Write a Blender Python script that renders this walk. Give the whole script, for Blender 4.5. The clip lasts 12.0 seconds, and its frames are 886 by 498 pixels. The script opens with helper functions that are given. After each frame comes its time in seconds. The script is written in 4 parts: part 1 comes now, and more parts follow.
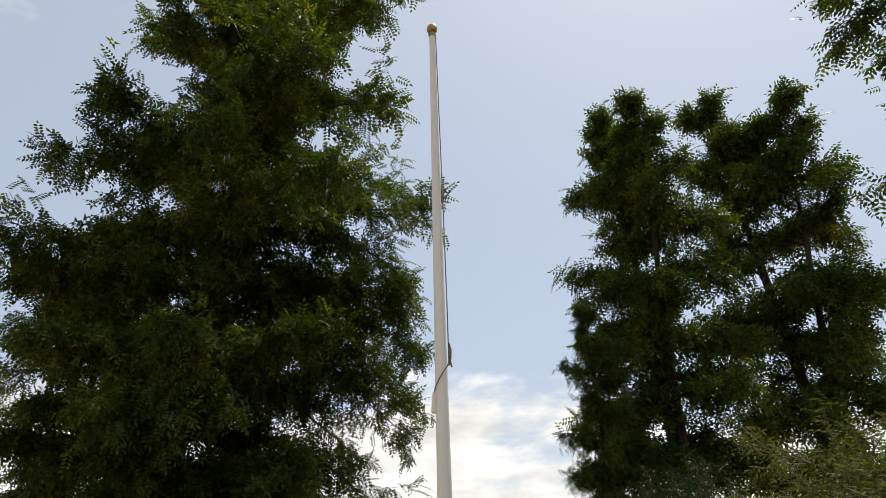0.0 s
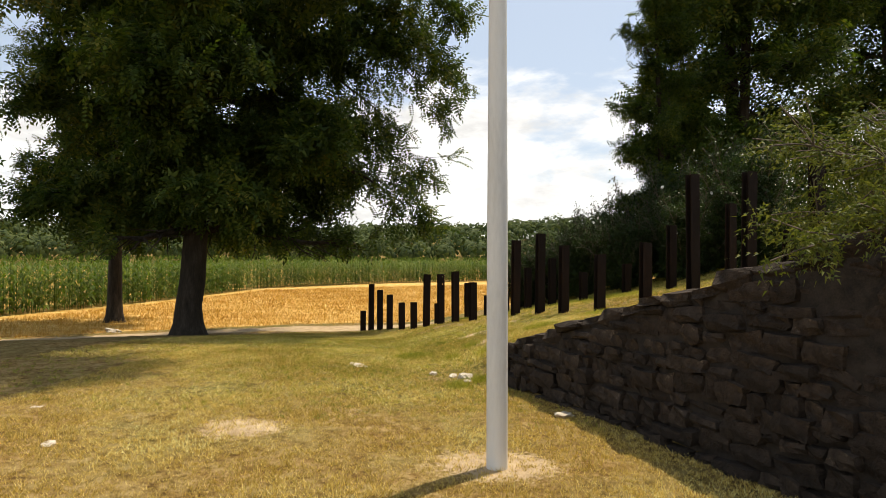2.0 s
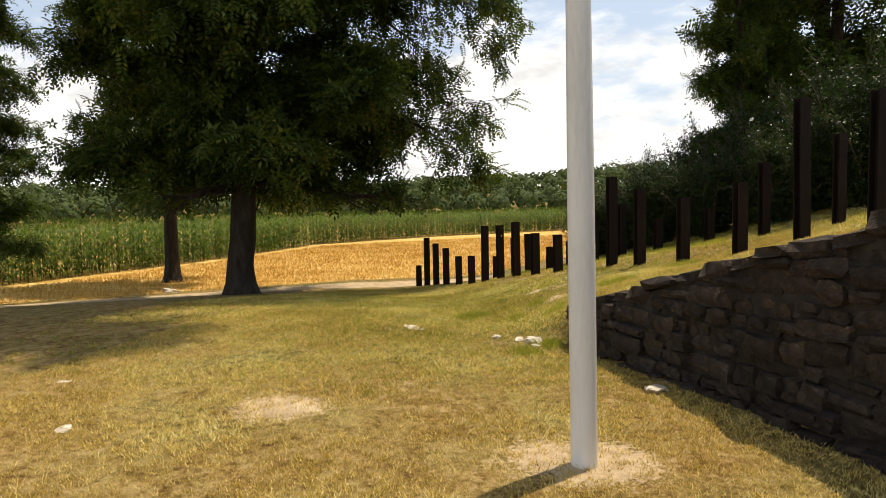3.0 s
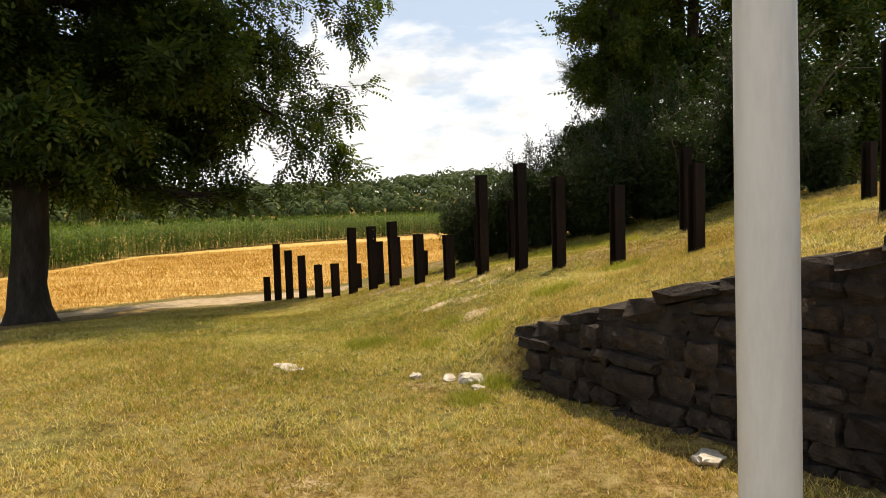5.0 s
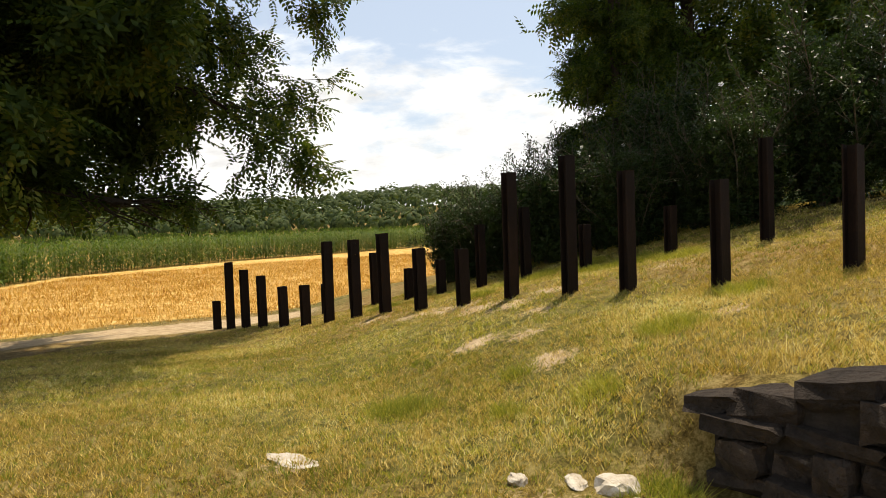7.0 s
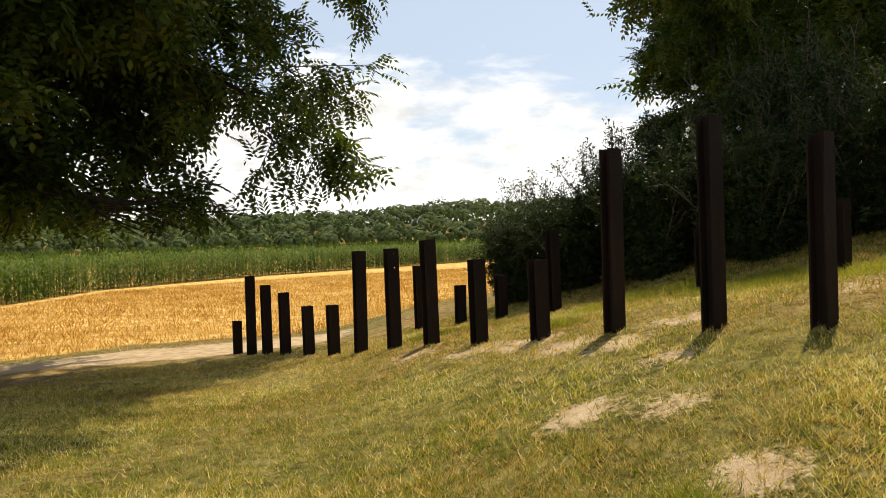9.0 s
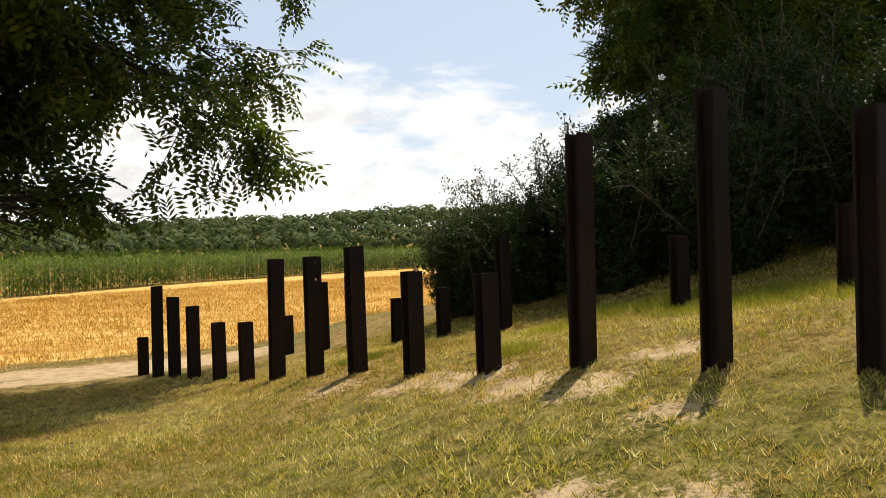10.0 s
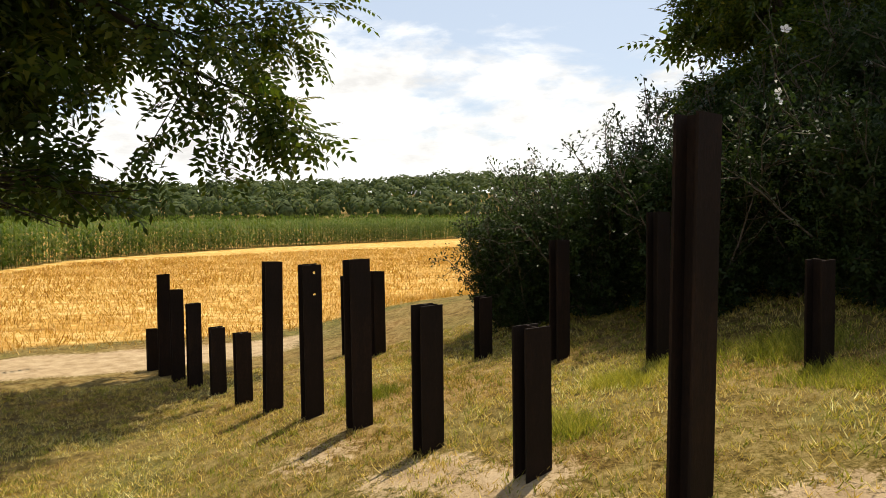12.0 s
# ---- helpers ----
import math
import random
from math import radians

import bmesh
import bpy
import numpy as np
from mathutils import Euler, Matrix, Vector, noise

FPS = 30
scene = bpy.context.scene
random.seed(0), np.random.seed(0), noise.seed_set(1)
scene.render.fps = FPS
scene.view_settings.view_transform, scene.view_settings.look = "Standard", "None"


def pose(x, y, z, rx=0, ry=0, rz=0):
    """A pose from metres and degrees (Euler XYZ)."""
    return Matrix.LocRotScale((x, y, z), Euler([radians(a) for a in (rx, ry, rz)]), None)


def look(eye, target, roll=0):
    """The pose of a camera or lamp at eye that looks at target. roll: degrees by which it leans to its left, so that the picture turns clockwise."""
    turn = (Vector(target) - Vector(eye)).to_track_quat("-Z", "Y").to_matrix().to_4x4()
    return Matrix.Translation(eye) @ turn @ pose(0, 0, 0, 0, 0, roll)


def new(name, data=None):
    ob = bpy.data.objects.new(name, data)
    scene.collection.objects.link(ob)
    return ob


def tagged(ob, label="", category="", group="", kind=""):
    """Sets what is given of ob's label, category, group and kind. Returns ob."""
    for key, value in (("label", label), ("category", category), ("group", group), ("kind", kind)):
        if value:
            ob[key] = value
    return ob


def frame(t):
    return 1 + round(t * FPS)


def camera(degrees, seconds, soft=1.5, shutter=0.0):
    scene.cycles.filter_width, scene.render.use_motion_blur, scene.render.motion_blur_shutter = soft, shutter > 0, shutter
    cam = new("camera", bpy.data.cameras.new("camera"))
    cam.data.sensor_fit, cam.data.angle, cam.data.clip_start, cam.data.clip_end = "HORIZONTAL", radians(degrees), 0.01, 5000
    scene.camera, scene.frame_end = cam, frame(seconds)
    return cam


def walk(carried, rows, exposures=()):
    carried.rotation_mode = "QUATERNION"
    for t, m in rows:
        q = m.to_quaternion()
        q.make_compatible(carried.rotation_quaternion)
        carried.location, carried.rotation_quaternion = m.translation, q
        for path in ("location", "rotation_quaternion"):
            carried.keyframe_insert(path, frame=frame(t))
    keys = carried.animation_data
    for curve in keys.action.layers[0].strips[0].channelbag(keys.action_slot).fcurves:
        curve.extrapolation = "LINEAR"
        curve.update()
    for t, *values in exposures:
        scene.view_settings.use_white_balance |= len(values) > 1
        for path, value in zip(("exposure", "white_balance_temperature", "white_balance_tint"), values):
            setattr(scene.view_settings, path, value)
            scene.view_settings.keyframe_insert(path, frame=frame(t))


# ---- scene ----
cam = camera(69.0, 12.0, soft=0.8)
PATH = [
    (0, (1.555, -2.459, 1.939), (1.386, -0.696, 2.869), -1.8),
    (0.5, (1.566, -2.514, 1.843), (1.336, -0.628, 2.47), -2.8),
    (1, (1.523, -2.005, 1.622), (1.237, -0.057, 1.971), -1.6),
    (1.5, (1.404, -1.387, 1.543), (1.06, 0.583, 1.607), -0.7),
    (2, (1.245, -0.701, 1.49), (0.919, 1.272, 1.532), 0.2),
    (2.5, (1.127, -0.096, 1.467), (0.578, 1.827, 1.487), 2.8),
    (3, (0.999, 0.319, 1.468), (0.504, 2.254, 1.363), -1.4),
    (3.5, (0.899, 0.949, 1.454), (0.563, 2.916, 1.33), -4.2),
    (3.7, (0.869, 1.109, 1.45), (0.723, 3.101, 1.346), -1.5),
    (5.3, (-0.238, 2.967, 1.31), (-0.167, 4.964, 1.215), -1.9),
    (5.5, (-0.325, 3.248, 1.309), (-0.139, 5.239, 1.264), -1.0),
    (6, (-0.626, 3.709, 1.283), (-0.3, 5.679, 1.18), -3.7),
    (6.5, (-0.846, 4.36, 1.246), (-0.623, 6.347, 1.199), -0.6),
    (6.7, (-0.921, 4.505, 1.275), (-0.725, 6.495, 1.217), -2.1),
    (8.3, (-1.003, 6.43, 1.185), (-0.878, 8.426, 1.156), -2.0),
    (8.5, (-0.936, 6.684, 1.147), (-0.845, 8.682, 1.108), -2.3),
    (9, (-0.947, 7.117, 1.177), (-0.909, 9.116, 1.174), -2.2),
    (9.5, (-0.9, 7.728, 1.164), (-0.572, 9.701, 1.129), -1.1),
    (10, (-0.761, 8.354, 1.198), (-0.557, 10.344, 1.208), -1.8),
    (10.5, (-0.673, 8.836, 1.308), (-0.575, 10.833, 1.343), -1.2),
    (11, (-0.651, 9.261, 1.367), (-0.562, 11.259, 1.375), -0.6),
    (11.5, (-0.53, 9.721, 1.444), (-0.458, 11.72, 1.444), -1.9),
    (12, (-0.422, 10.015, 1.557), (-0.397, 12.013, 1.465), -0.5),
]
EXPOSURES = [(0, -0.1, 6900, 10), (1.0, 0.0, 6900, 10), (2.5, 0.1, 6900, 10), (12, 0.1, 6900, 10)]
walk(cam, [(t, look(eye, target, roll)) for t, eye, target, roll in PATH], EXPOSURES)

# ---- world, sun ----
SUN_EL, SUN_AZ = radians(68), math.atan2(0.61, 0.79)   # azimuth from +y towards +x
world = bpy.data.worlds.new("sky")
scene.world = world
world.use_nodes = True


def nodes_of(tree):
    tree.nodes.clear()

    def n(kind, **kw):
        nd = tree.nodes.new(kind)
        for k, v in kw.items():
            if k == "op":
                nd.operation = v
            elif k == "blend":
                nd.blend_type = v
            elif k == "dtype":
                nd.data_type = v
            else:
                nd.inputs[k.replace("_", " ")].default_value = v
        return nd

    def l(a, b):
        tree.links.new(a, b)
    return n, l


def build_world():
    n, l = nodes_of(world.node_tree)
    sky = n("ShaderNodeTexSky")
    sky.sky_type, sky.sun_disc = "NISHITA", False
    sky.sun_elevation, sky.sun_rotation = SUN_EL, SUN_AZ
    sky.air_density, sky.dust_density, sky.ozone_density = 1.0, 1.6, 1.0
    geo = n("ShaderNodeTexCoord")
    sep = n("ShaderNodeSeparateXYZ")
    l(geo.outputs["Generated"], sep.inputs[0])
    # cumulus: noise on the direction, flattened in height
    mp = n("ShaderNodeMapping")
    mp.inputs["Scale"].default_value = (4.0, 4.0, 11.0)
    mp.inputs["Location"].default_value = (1.7, 0.4, 0.15)
    l(geo.outputs["Generated"], mp.inputs["Vector"])
    nz = n("ShaderNodeTexNoise", Scale=1.0, Detail=9.0, Roughness=0.56, Distortion=0.25)
    l(mp.outputs[0], nz.inputs["Vector"])
    band = n("ShaderNodeMapRange", From_Min=0.04, From_Max=0.36, To_Min=0.32, To_Max=-0.12)
    l(sep.outputs["Z"], band.inputs["Value"])
    add = n("ShaderNodeMath", op="ADD")
    l(nz.outputs[0], add.inputs[0])
    l(band.outputs[0], add.inputs[1])
    cover = n("ShaderNodeMapRange", From_Min=0.52, From_Max=0.68)
    cover.interpolation_type = "SMOOTHSTEP"
    l(add.outputs[0], cover.inputs["Value"])
    # cloud body: brighter tops, grey bases
    nz2 = n("ShaderNodeTexNoise", Scale=2.3, Detail=7.0, Roughness=0.6)
    l(mp.outputs[0], nz2.inputs["Vector"])
    tone = n("ShaderNodeMapRange", From_Min=0.35, From_Max=0.65, To_Min=6.4, To_Max=9.6)
    l(nz2.outputs[0], tone.inputs["Value"])
    white = n("ShaderNodeMix", dtype="RGBA", blend="MULTIPLY")
    white.inputs["Factor"].default_value = 1.0
    white.inputs["A"].default_value = (0.97, 0.985, 1.0, 1)
    l(tone.outputs[0], white.inputs["B"])
    # thin haze lifts the blue
    haze = n("ShaderNodeMix", dtype="RGBA")
    haze.inputs["Factor"].default_value = 0.5
    haze.inputs["B"].default_value = (5.7, 6.6, 7.8, 1)
    l(sky.outputs[0], haze.inputs["A"])
    mix = n("ShaderNodeMix", dtype="RGBA")
    l(cover.outputs[0], mix.inputs["Factor"])
    l(haze.outputs["Result"], mix.inputs["A"])
    l(white.outputs["Result"], mix.inputs["B"])
    bg = n("ShaderNodeBackground", Strength=0.132)
    l(mix.outputs["Result"], bg.inputs["Color"])
    out = n("ShaderNodeOutputWorld")
    l(bg.outputs[0], out.inputs[0])


build_world()
sun_dir = Vector((math.sin(SUN_AZ) * math.cos(SUN_EL), math.cos(SUN_AZ) * math.cos(SUN_EL), math.sin(SUN_EL)))
sun = new("sun", bpy.data.lights.new("sun", "SUN"))
sun.data.energy, sun.data.angle, sun.data.color = 5.0, radians(0.55), (1.0, 0.91, 0.77)
sun.matrix_world = look(sun_dir * 60, (0, 0, 0))


# ---- materials ----
def material(name):
    m = bpy.data.materials.new(name)
    m.use_nodes = True
    n, l = nodes_of(m.node_tree)
    out = n("ShaderNodeOutputMaterial")
    return m, n, l, out


def ramp(n, stops):
    r = n("ShaderNodeValToRGB")
    el = r.color_ramp.elements
    while len(el) < len(stops):
        el.new(0.5)
    for e, (p, c) in zip(el, stops):
        e.position, e.color = p, (*c, 1)
    return r


def surface(name, stops, scale=6.0, rough=0.8, bump=0.3, bscale=60.0, metal=0.0, rnd=0.0, detail=6.0, stretch=(1, 1, 1), spec=0.3, deep=0.02):
    """Two-scale mottled paint, stone, bark or rust in object space."""
    m, n, l, out = material(name)
    tc = n("ShaderNodeTexCoord")
    mp = n("ShaderNodeMapping")
    mp.inputs["Scale"].default_value = stretch
    l(tc.outputs["Object"], mp.inputs["Vector"])
    a = n("ShaderNodeTexNoise", Scale=scale, Detail=detail, Roughness=0.6)
    b = n("ShaderNodeTexNoise", Scale=bscale, Detail=4.0, Roughness=0.65)
    l(mp.outputs[0], a.inputs["Vector"])
    l(mp.outputs[0], b.inputs["Vector"])
    mixf = n("ShaderNodeMath", op="MULTIPLY_ADD")
    l(b.outputs[0], mixf.inputs[0])
    mixf.inputs[1].default_value = 0.45
    sub = n("ShaderNodeMath", op="SUBTRACT")
    l(a.outputs[0], sub.inputs[0])
    sub.inputs[1].default_value = 0.22
    l(sub.outputs[0], mixf.inputs[2])
    fac = mixf.outputs[0]
    if rnd:
        oi = n("ShaderNodeObjectInfo")
        ra = n("ShaderNodeMath", op="MULTIPLY_ADD")
        l(oi.outputs["Random"], ra.inputs[0])
        ra.inputs[1].default_value = rnd
        sb = n("ShaderNodeMath", op="SUBTRACT")
        l(fac, sb.inputs[0])
        sb.inputs[1].default_value = rnd / 2
        l(sb.outputs[0], ra.inputs[2])
        fac = ra.outputs[0]
    r = ramp(n, stops)
    l(fac, r.inputs[0])
    p = n("ShaderNodeBsdfPrincipled", Roughness=rough, Metallic=metal)
    p.inputs["Specular IOR Level"].default_value = spec
    l(r.outputs[0], p.inputs["Base Color"])
    bp = n("ShaderNodeBump", Strength=bump, Distance=deep)
    l(mixf.outputs[0], bp.inputs["Height"])
    l(bp.outputs[0], p.inputs["Normal"])
    l(p.outputs[0], out.inputs[0])
    return m


def foliage(name, stops, through_light=0.4, rough=0.5):
    """Leaves: colour varies leaf by leaf, light passes through."""
    m, n, l, out = material(name)
    g = n("ShaderNodeNewGeometry")
    tc = n("ShaderNodeTexCoord")
    a = n("ShaderNodeTexNoise", Scale=0.55, Detail=2.0)
    l(tc.outputs["Object"], a.inputs["Vector"])
    ad = n("ShaderNodeMath", op="MULTIPLY_ADD")
    l(g.outputs["Random Per Island"], ad.inputs[0])
    ad.inputs[1].default_value = 0.55
    sb = n("ShaderNodeMath", op="SUBTRACT")
    l(a.outputs[0], sb.inputs[0])
    sb.inputs[1].default_value = 0.27
    l(sb.outputs[0], ad.inputs[2])
    r = ramp(n, stops)
    l(ad.outputs[0], r.inputs[0])
    p = n("ShaderNodeBsdfPrincipled", Roughness=rough)
    p.inputs["Specular IOR Level"].default_value = 0.12
    t = n("ShaderNodeBsdfTranslucent")
    l(r.outputs[0], p.inputs["Base Color"])
    hs = n("ShaderNodeHueSaturation", Saturation=1.15, Value=1.35)
    l(r.outputs[0], hs.inputs["Color"])
    l(hs.outputs[0], t.inputs["Color"])
    mx = n("ShaderNodeMixShader", Fac=through_light)
    l(p.outputs[0], mx.inputs[1])
    l(t.outputs[0], mx.inputs[2])
    l(mx.outputs[0], out.inputs[0])
    return m


def ground_material():
    m, n, l, out = material("lawn_and_field")
    tc = n("ShaderNodeTexCoord")

    def noise_tex(scale, detail=6.0, rough=0.6, stretch=None):
        t = n("ShaderNodeTexNoise", Scale=scale, Detail=detail, Roughness=rough)
        if stretch:
            mp = n("ShaderNodeMapping")
            mp.inputs["Rotation"].default_value = (0, 0, radians(-14))
            mp.inputs["Scale"].default_value = stretch
            l(tc.outputs["Object"], mp.inputs["Vector"])
            l(mp.outputs[0], t.inputs["Vector"])
        else:
            l(tc.outputs["Object"], t.inputs["Vector"])
        return t.outputs[0]

    def attr(name):
        a = n("ShaderNodeAttribute")
        a.attribute_name = name
        return a.outputs["Fac"]

    def mixc(f, a, b):
        x = n("ShaderNodeMix", dtype="RGBA")
        l(f, x.inputs["Factor"])
        l(a, x.inputs["A"])
        l(b, x.inputs["B"])
        return x.outputs["Result"]

    def rng(v, a, b, c=0.0, d=1.0):
        x = n("ShaderNodeMapRange", From_Min=a, From_Max=b, To_Min=c, To_Max=d)
        l(v, x.inputs["Value"])
        return x.outputs[0]

    def madd(a, k, b):
        x = n("ShaderNodeMath", op="MULTIPLY_ADD")
        l(a, x.inputs[0])
        x.inputs[1].default_value = k
        l(b, x.inputs[2])
        return x.outputs[0]

    fine = noise_tex(55.0, 5.0, 0.7)
    mid = noise_tex(5.0, 6.0, 0.6)
    big = noise_tex(0.55, 4.0, 0.55)
    dry = ramp(n, [(0.34, (0.081, 0.043, 0.011)), (0.47, (0.215, 0.129, 0.037)), (0.60, (0.381, 0.257, 0.115))])
    blotch = noise_tex(17.0, 5.0, 0.65)
    grain = madd(fine, 0.62, madd(blotch, 0.55, rng(mid, 0.25, 0.75, -0.22, 0.05)))
    l(grain, dry.inputs[0])
    green = ramp(n, [(0.34, (0.034, 0.036, 0.008)), (0.48, (0.112, 0.099, 0.022)), (0.62, (0.235, 0.191, 0.061))])
    l(grain, green.inputs[0])
    soil = ramp(n, [(0.3, (0.290, 0.200, 0.105)), (0.55, (0.470, 0.350, 0.210)), (0.8, (0.600, 0.480, 0.320))])
    l(madd(fine, 0.5, rng(mid, 0.2, 0.8, 0.0, 0.5)), soil.inputs[0])
    straw = ramp(n, [(0.25, (0.258, 0.124, 0.025)), (0.48, (0.533, 0.307, 0.072)), (0.66, (0.722, 0.515, 0.204))])
    rows = noise_tex(1.0, 5.0, 0.65, (0.12, 1.6, 1.0))
    tuft = noise_tex(2.2, 8.0, 0.75)
    l(madd(rows, 0.75, rng(tuft, 0.25, 0.75, -0.18, 0.42)), straw.inputs[0])
    lawn = mixc(rng(madd(mid, 0.5, madd(big, 1.0, attr("green"))), 0.62, 1.05), dry.outputs[0], green.outputs[0])
    lawn = mixc(rng(madd(blotch, 0.66, madd(fine, 0.38, attr("bare"))), 0.80, 0.93), lawn, soil.outputs[0])
    col = mixc(rng(madd(mid, 0.3, attr("stubble")), 0.52, 0.78), lawn, straw.outputs[0])
    p = n("ShaderNodeBsdfPrincipled", Roughness=0.95)
    p.inputs["Specular IOR Level"].default_value = 0.1
    l(col, p.inputs["Base Color"])
    bp = n("ShaderNodeBump", Strength=0.8, Distance=0.03)
    l(madd(fine, 0.6, mid), bp.inputs["Height"])
    l(bp.outputs[0], p.inputs["Normal"])
    l(p.outputs[0], out.inputs[0])
    return m


M_GROUND = ground_material()
# wall's shade is put into these colours, far darker than real stone; mortar follows
M_STONE_SHADED = surface("wall_stone_shaded", [(0.2, (0.012, 0.008, 0.005)), (0.5, (0.033, 0.023, 0.016)), (0.72, (0.062, 0.044, 0.031)), (0.86, (0.22, 0.175, 0.13))], 9, 0.92, 1.0, 30, rnd=0.26, deep=0.06)
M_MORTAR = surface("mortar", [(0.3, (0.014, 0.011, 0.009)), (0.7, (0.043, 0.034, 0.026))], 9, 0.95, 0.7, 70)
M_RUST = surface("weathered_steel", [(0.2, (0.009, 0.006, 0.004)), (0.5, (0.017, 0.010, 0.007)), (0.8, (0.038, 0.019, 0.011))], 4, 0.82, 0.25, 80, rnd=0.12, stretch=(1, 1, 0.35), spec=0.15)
M_WHITE = surface("white_paint", [(0.2, (0.558, 0.549, 0.513)), (0.5, (0.702, 0.693, 0.657)), (0.8, (0.756, 0.747, 0.720))], 3, 0.42, 0.04, 40, stretch=(1, 1, 0.2), spec=0.5)
M_BRASS = surface("tarnished_brass", [(0.3, (0.18, 0.12, 0.04)), (0.7, (0.45, 0.33, 0.13))], 12, 0.4, 0.1, 60, metal=0.9)
M_ROPE = surface("rope", [(0.3, (0.10, 0.09, 0.08)), (0.7, (0.25, 0.23, 0.2))], 40, 0.9, 0.3, 120)
M_ROCK = surface("limestone", [(0.2, (0.24, 0.18, 0.12)), (0.5, (0.50, 0.43, 0.33)), (0.8, (0.72, 0.66, 0.56))], 9, 0.9, 0.6, 60)
M_BARK = surface("locust_bark", [(0.25, (0.013, 0.010, 0.007)), (0.55, (0.036, 0.028, 0.020)), (0.8, (0.072, 0.058, 0.044))], 7, 0.95, 1.0, 34, stretch=(1, 1, 0.22))
M_TWIG = surface("twig_bark", [(0.3, (0.06, 0.045, 0.03)), (0.7, (0.15, 0.12, 0.09))], 12, 0.9, 0.3, 50)
M_LOCUST = foliage("locust_leaves", [(0.1, (0.020, 0.036, 0.007)), (0.42, (0.042, 0.070, 0.014)), (0.72, (0.090, 0.120, 0.022)), (0.95, (0.190, 0.180, 0.036))], 0.40)
M_SHRUB = foliage("shrub_leaves", [(0.1, (0.015, 0.027, 0.009)), (0.5, (0.031, 0.051, 0.015)), (0.9, (0.058, 0.078, 0.024))], 0.30, 0.4)
M_JUNIPER = foliage("juniper_needles", [(0.1, (0.040, 0.056, 0.013)), (0.5, (0.086, 0.104, 0.023)), (0.9, (0.173, 0.174, 0.043))], 0.35, 0.6)
M_PETAL = foliage("white_petals", [(0.2, (0.72, 0.70, 0.70)), (0.8, (0.82, 0.80, 0.80))], 0.35, 0.6)
M_CORN = foliage("maize_leaves", [(0.1, (0.044, 0.079, 0.014)), (0.5, (0.096, 0.145, 0.026)), (0.85, (0.168, 0.207, 0.048)), (1.0, (0.272, 0.264, 0.088))], 0.4, 0.45)
M_WOOD = foliage("woodland", [(0.1, (0.030, 0.048, 0.018)), (0.5, (0.062, 0.086, 0.027)), (0.9, (0.115, 0.135, 0.044))], 0.3, 0.7)
M_BLADE = foliage("grass_blades", [(0.05, (0.167, 0.131, 0.032)), (0.35, (0.400, 0.296, 0.076)), (0.65, (0.740, 0.550, 0.180)), (0.95, (0.900, 0.900, 0.464))], 0.25, 0.7)
M_GREENBLADE = foliage("green_blades", [(0.1, (0.104, 0.130, 0.021)), (0.5, (0.259, 0.270, 0.048)), (0.9, (0.622, 0.541, 0.124))], 0.35, 0.6)
M_STRAW = foliage("stubble_straw", [(0.1, (0.258, 0.133, 0.030)), (0.5, (0.533, 0.332, 0.093)), (0.9, (0.722, 0.548, 0.255))], 0.3, 0.6)

# ---- plan: a runs along the rows of posts, n across them ----
D, N = np.array([0.5763, -0.8172]), np.array([0.8172, 0.5763])


def at(a, n_):
    return (a * D[0] + n_ * N[0], a * D[1] + n_ * N[1])


def ss(x, lo, hi):
    t = np.clip((x - lo) / (hi - lo), 0, 1)
    return t * t * (3 - 2 * t)


def height(x, y):
    """The lie of the land: lawn, the bank held by the wall, the field below."""
    x, y = np.asarray(x, float), np.asarray(y, float)
    a, n_ = x * D[0] + y * D[1], x * N[0] + y * N[1]
    yy = y + 0.6 * np.clip(-8 - x, 0, 12)
    low = -0.09 + 0.05 * ss(y, 6.5, 8.5) - 0.80 * ss(yy, 9, 21) + 0.28 * ss(y, 26, 62) + 0.35 * ss(y, 62, 160)
    low = low - 0.09 * np.exp(-((n_ - 4.7) / 0.9) ** 2) * ss(a, -4.0, -2.0)
    low = low + 15.0 * ss(np.hypot(x, y), 185, 345) * ss(y, 0, 120)
    bank = 0.19 + 0.27 * x + 0.10 * np.exp(-((n_ - 7.2) / 1.3) ** 2) - 0.12 * ss(n_, 8.3, 9.8)
    bank = 1.75 - np.logaddexp(0, 5 * (1.75 - bank)) / 5
    bank = bank - 0.22 * np.logaddexp(0, 2.0 * (n_ - 13.0)) / 2.0
    k = 8.0
    both = np.logaddexp(k * low, k * bank) / k
    half = 0.10 + 1.2 * (1 - ss(a, -7.6, -6.0))
    gate = ss(n_, 5.06 - half, 5.06 + half)
    swell = 0.075 * np.exp(-((a + 17.4) / 1.6) ** 2) + 0.045 * np.exp(-((a + 12.9) / 1.2) ** 2) - 0.17 * np.exp(-((a + 6.9) / 1.7) ** 2)
    return low + (both - low) * gate + swell * np.exp(-((n_ - 7.6) / 1.2) ** 2)


def ground_z(x, y):
    return float(height(x, y))


# ---- mesh helpers ----
def mesh_from(name, verts, faces, mat):
    me = bpy.data.meshes.new(name)
    me.from_pydata(verts, [], faces)
    me.materials.append(mat)
    return me


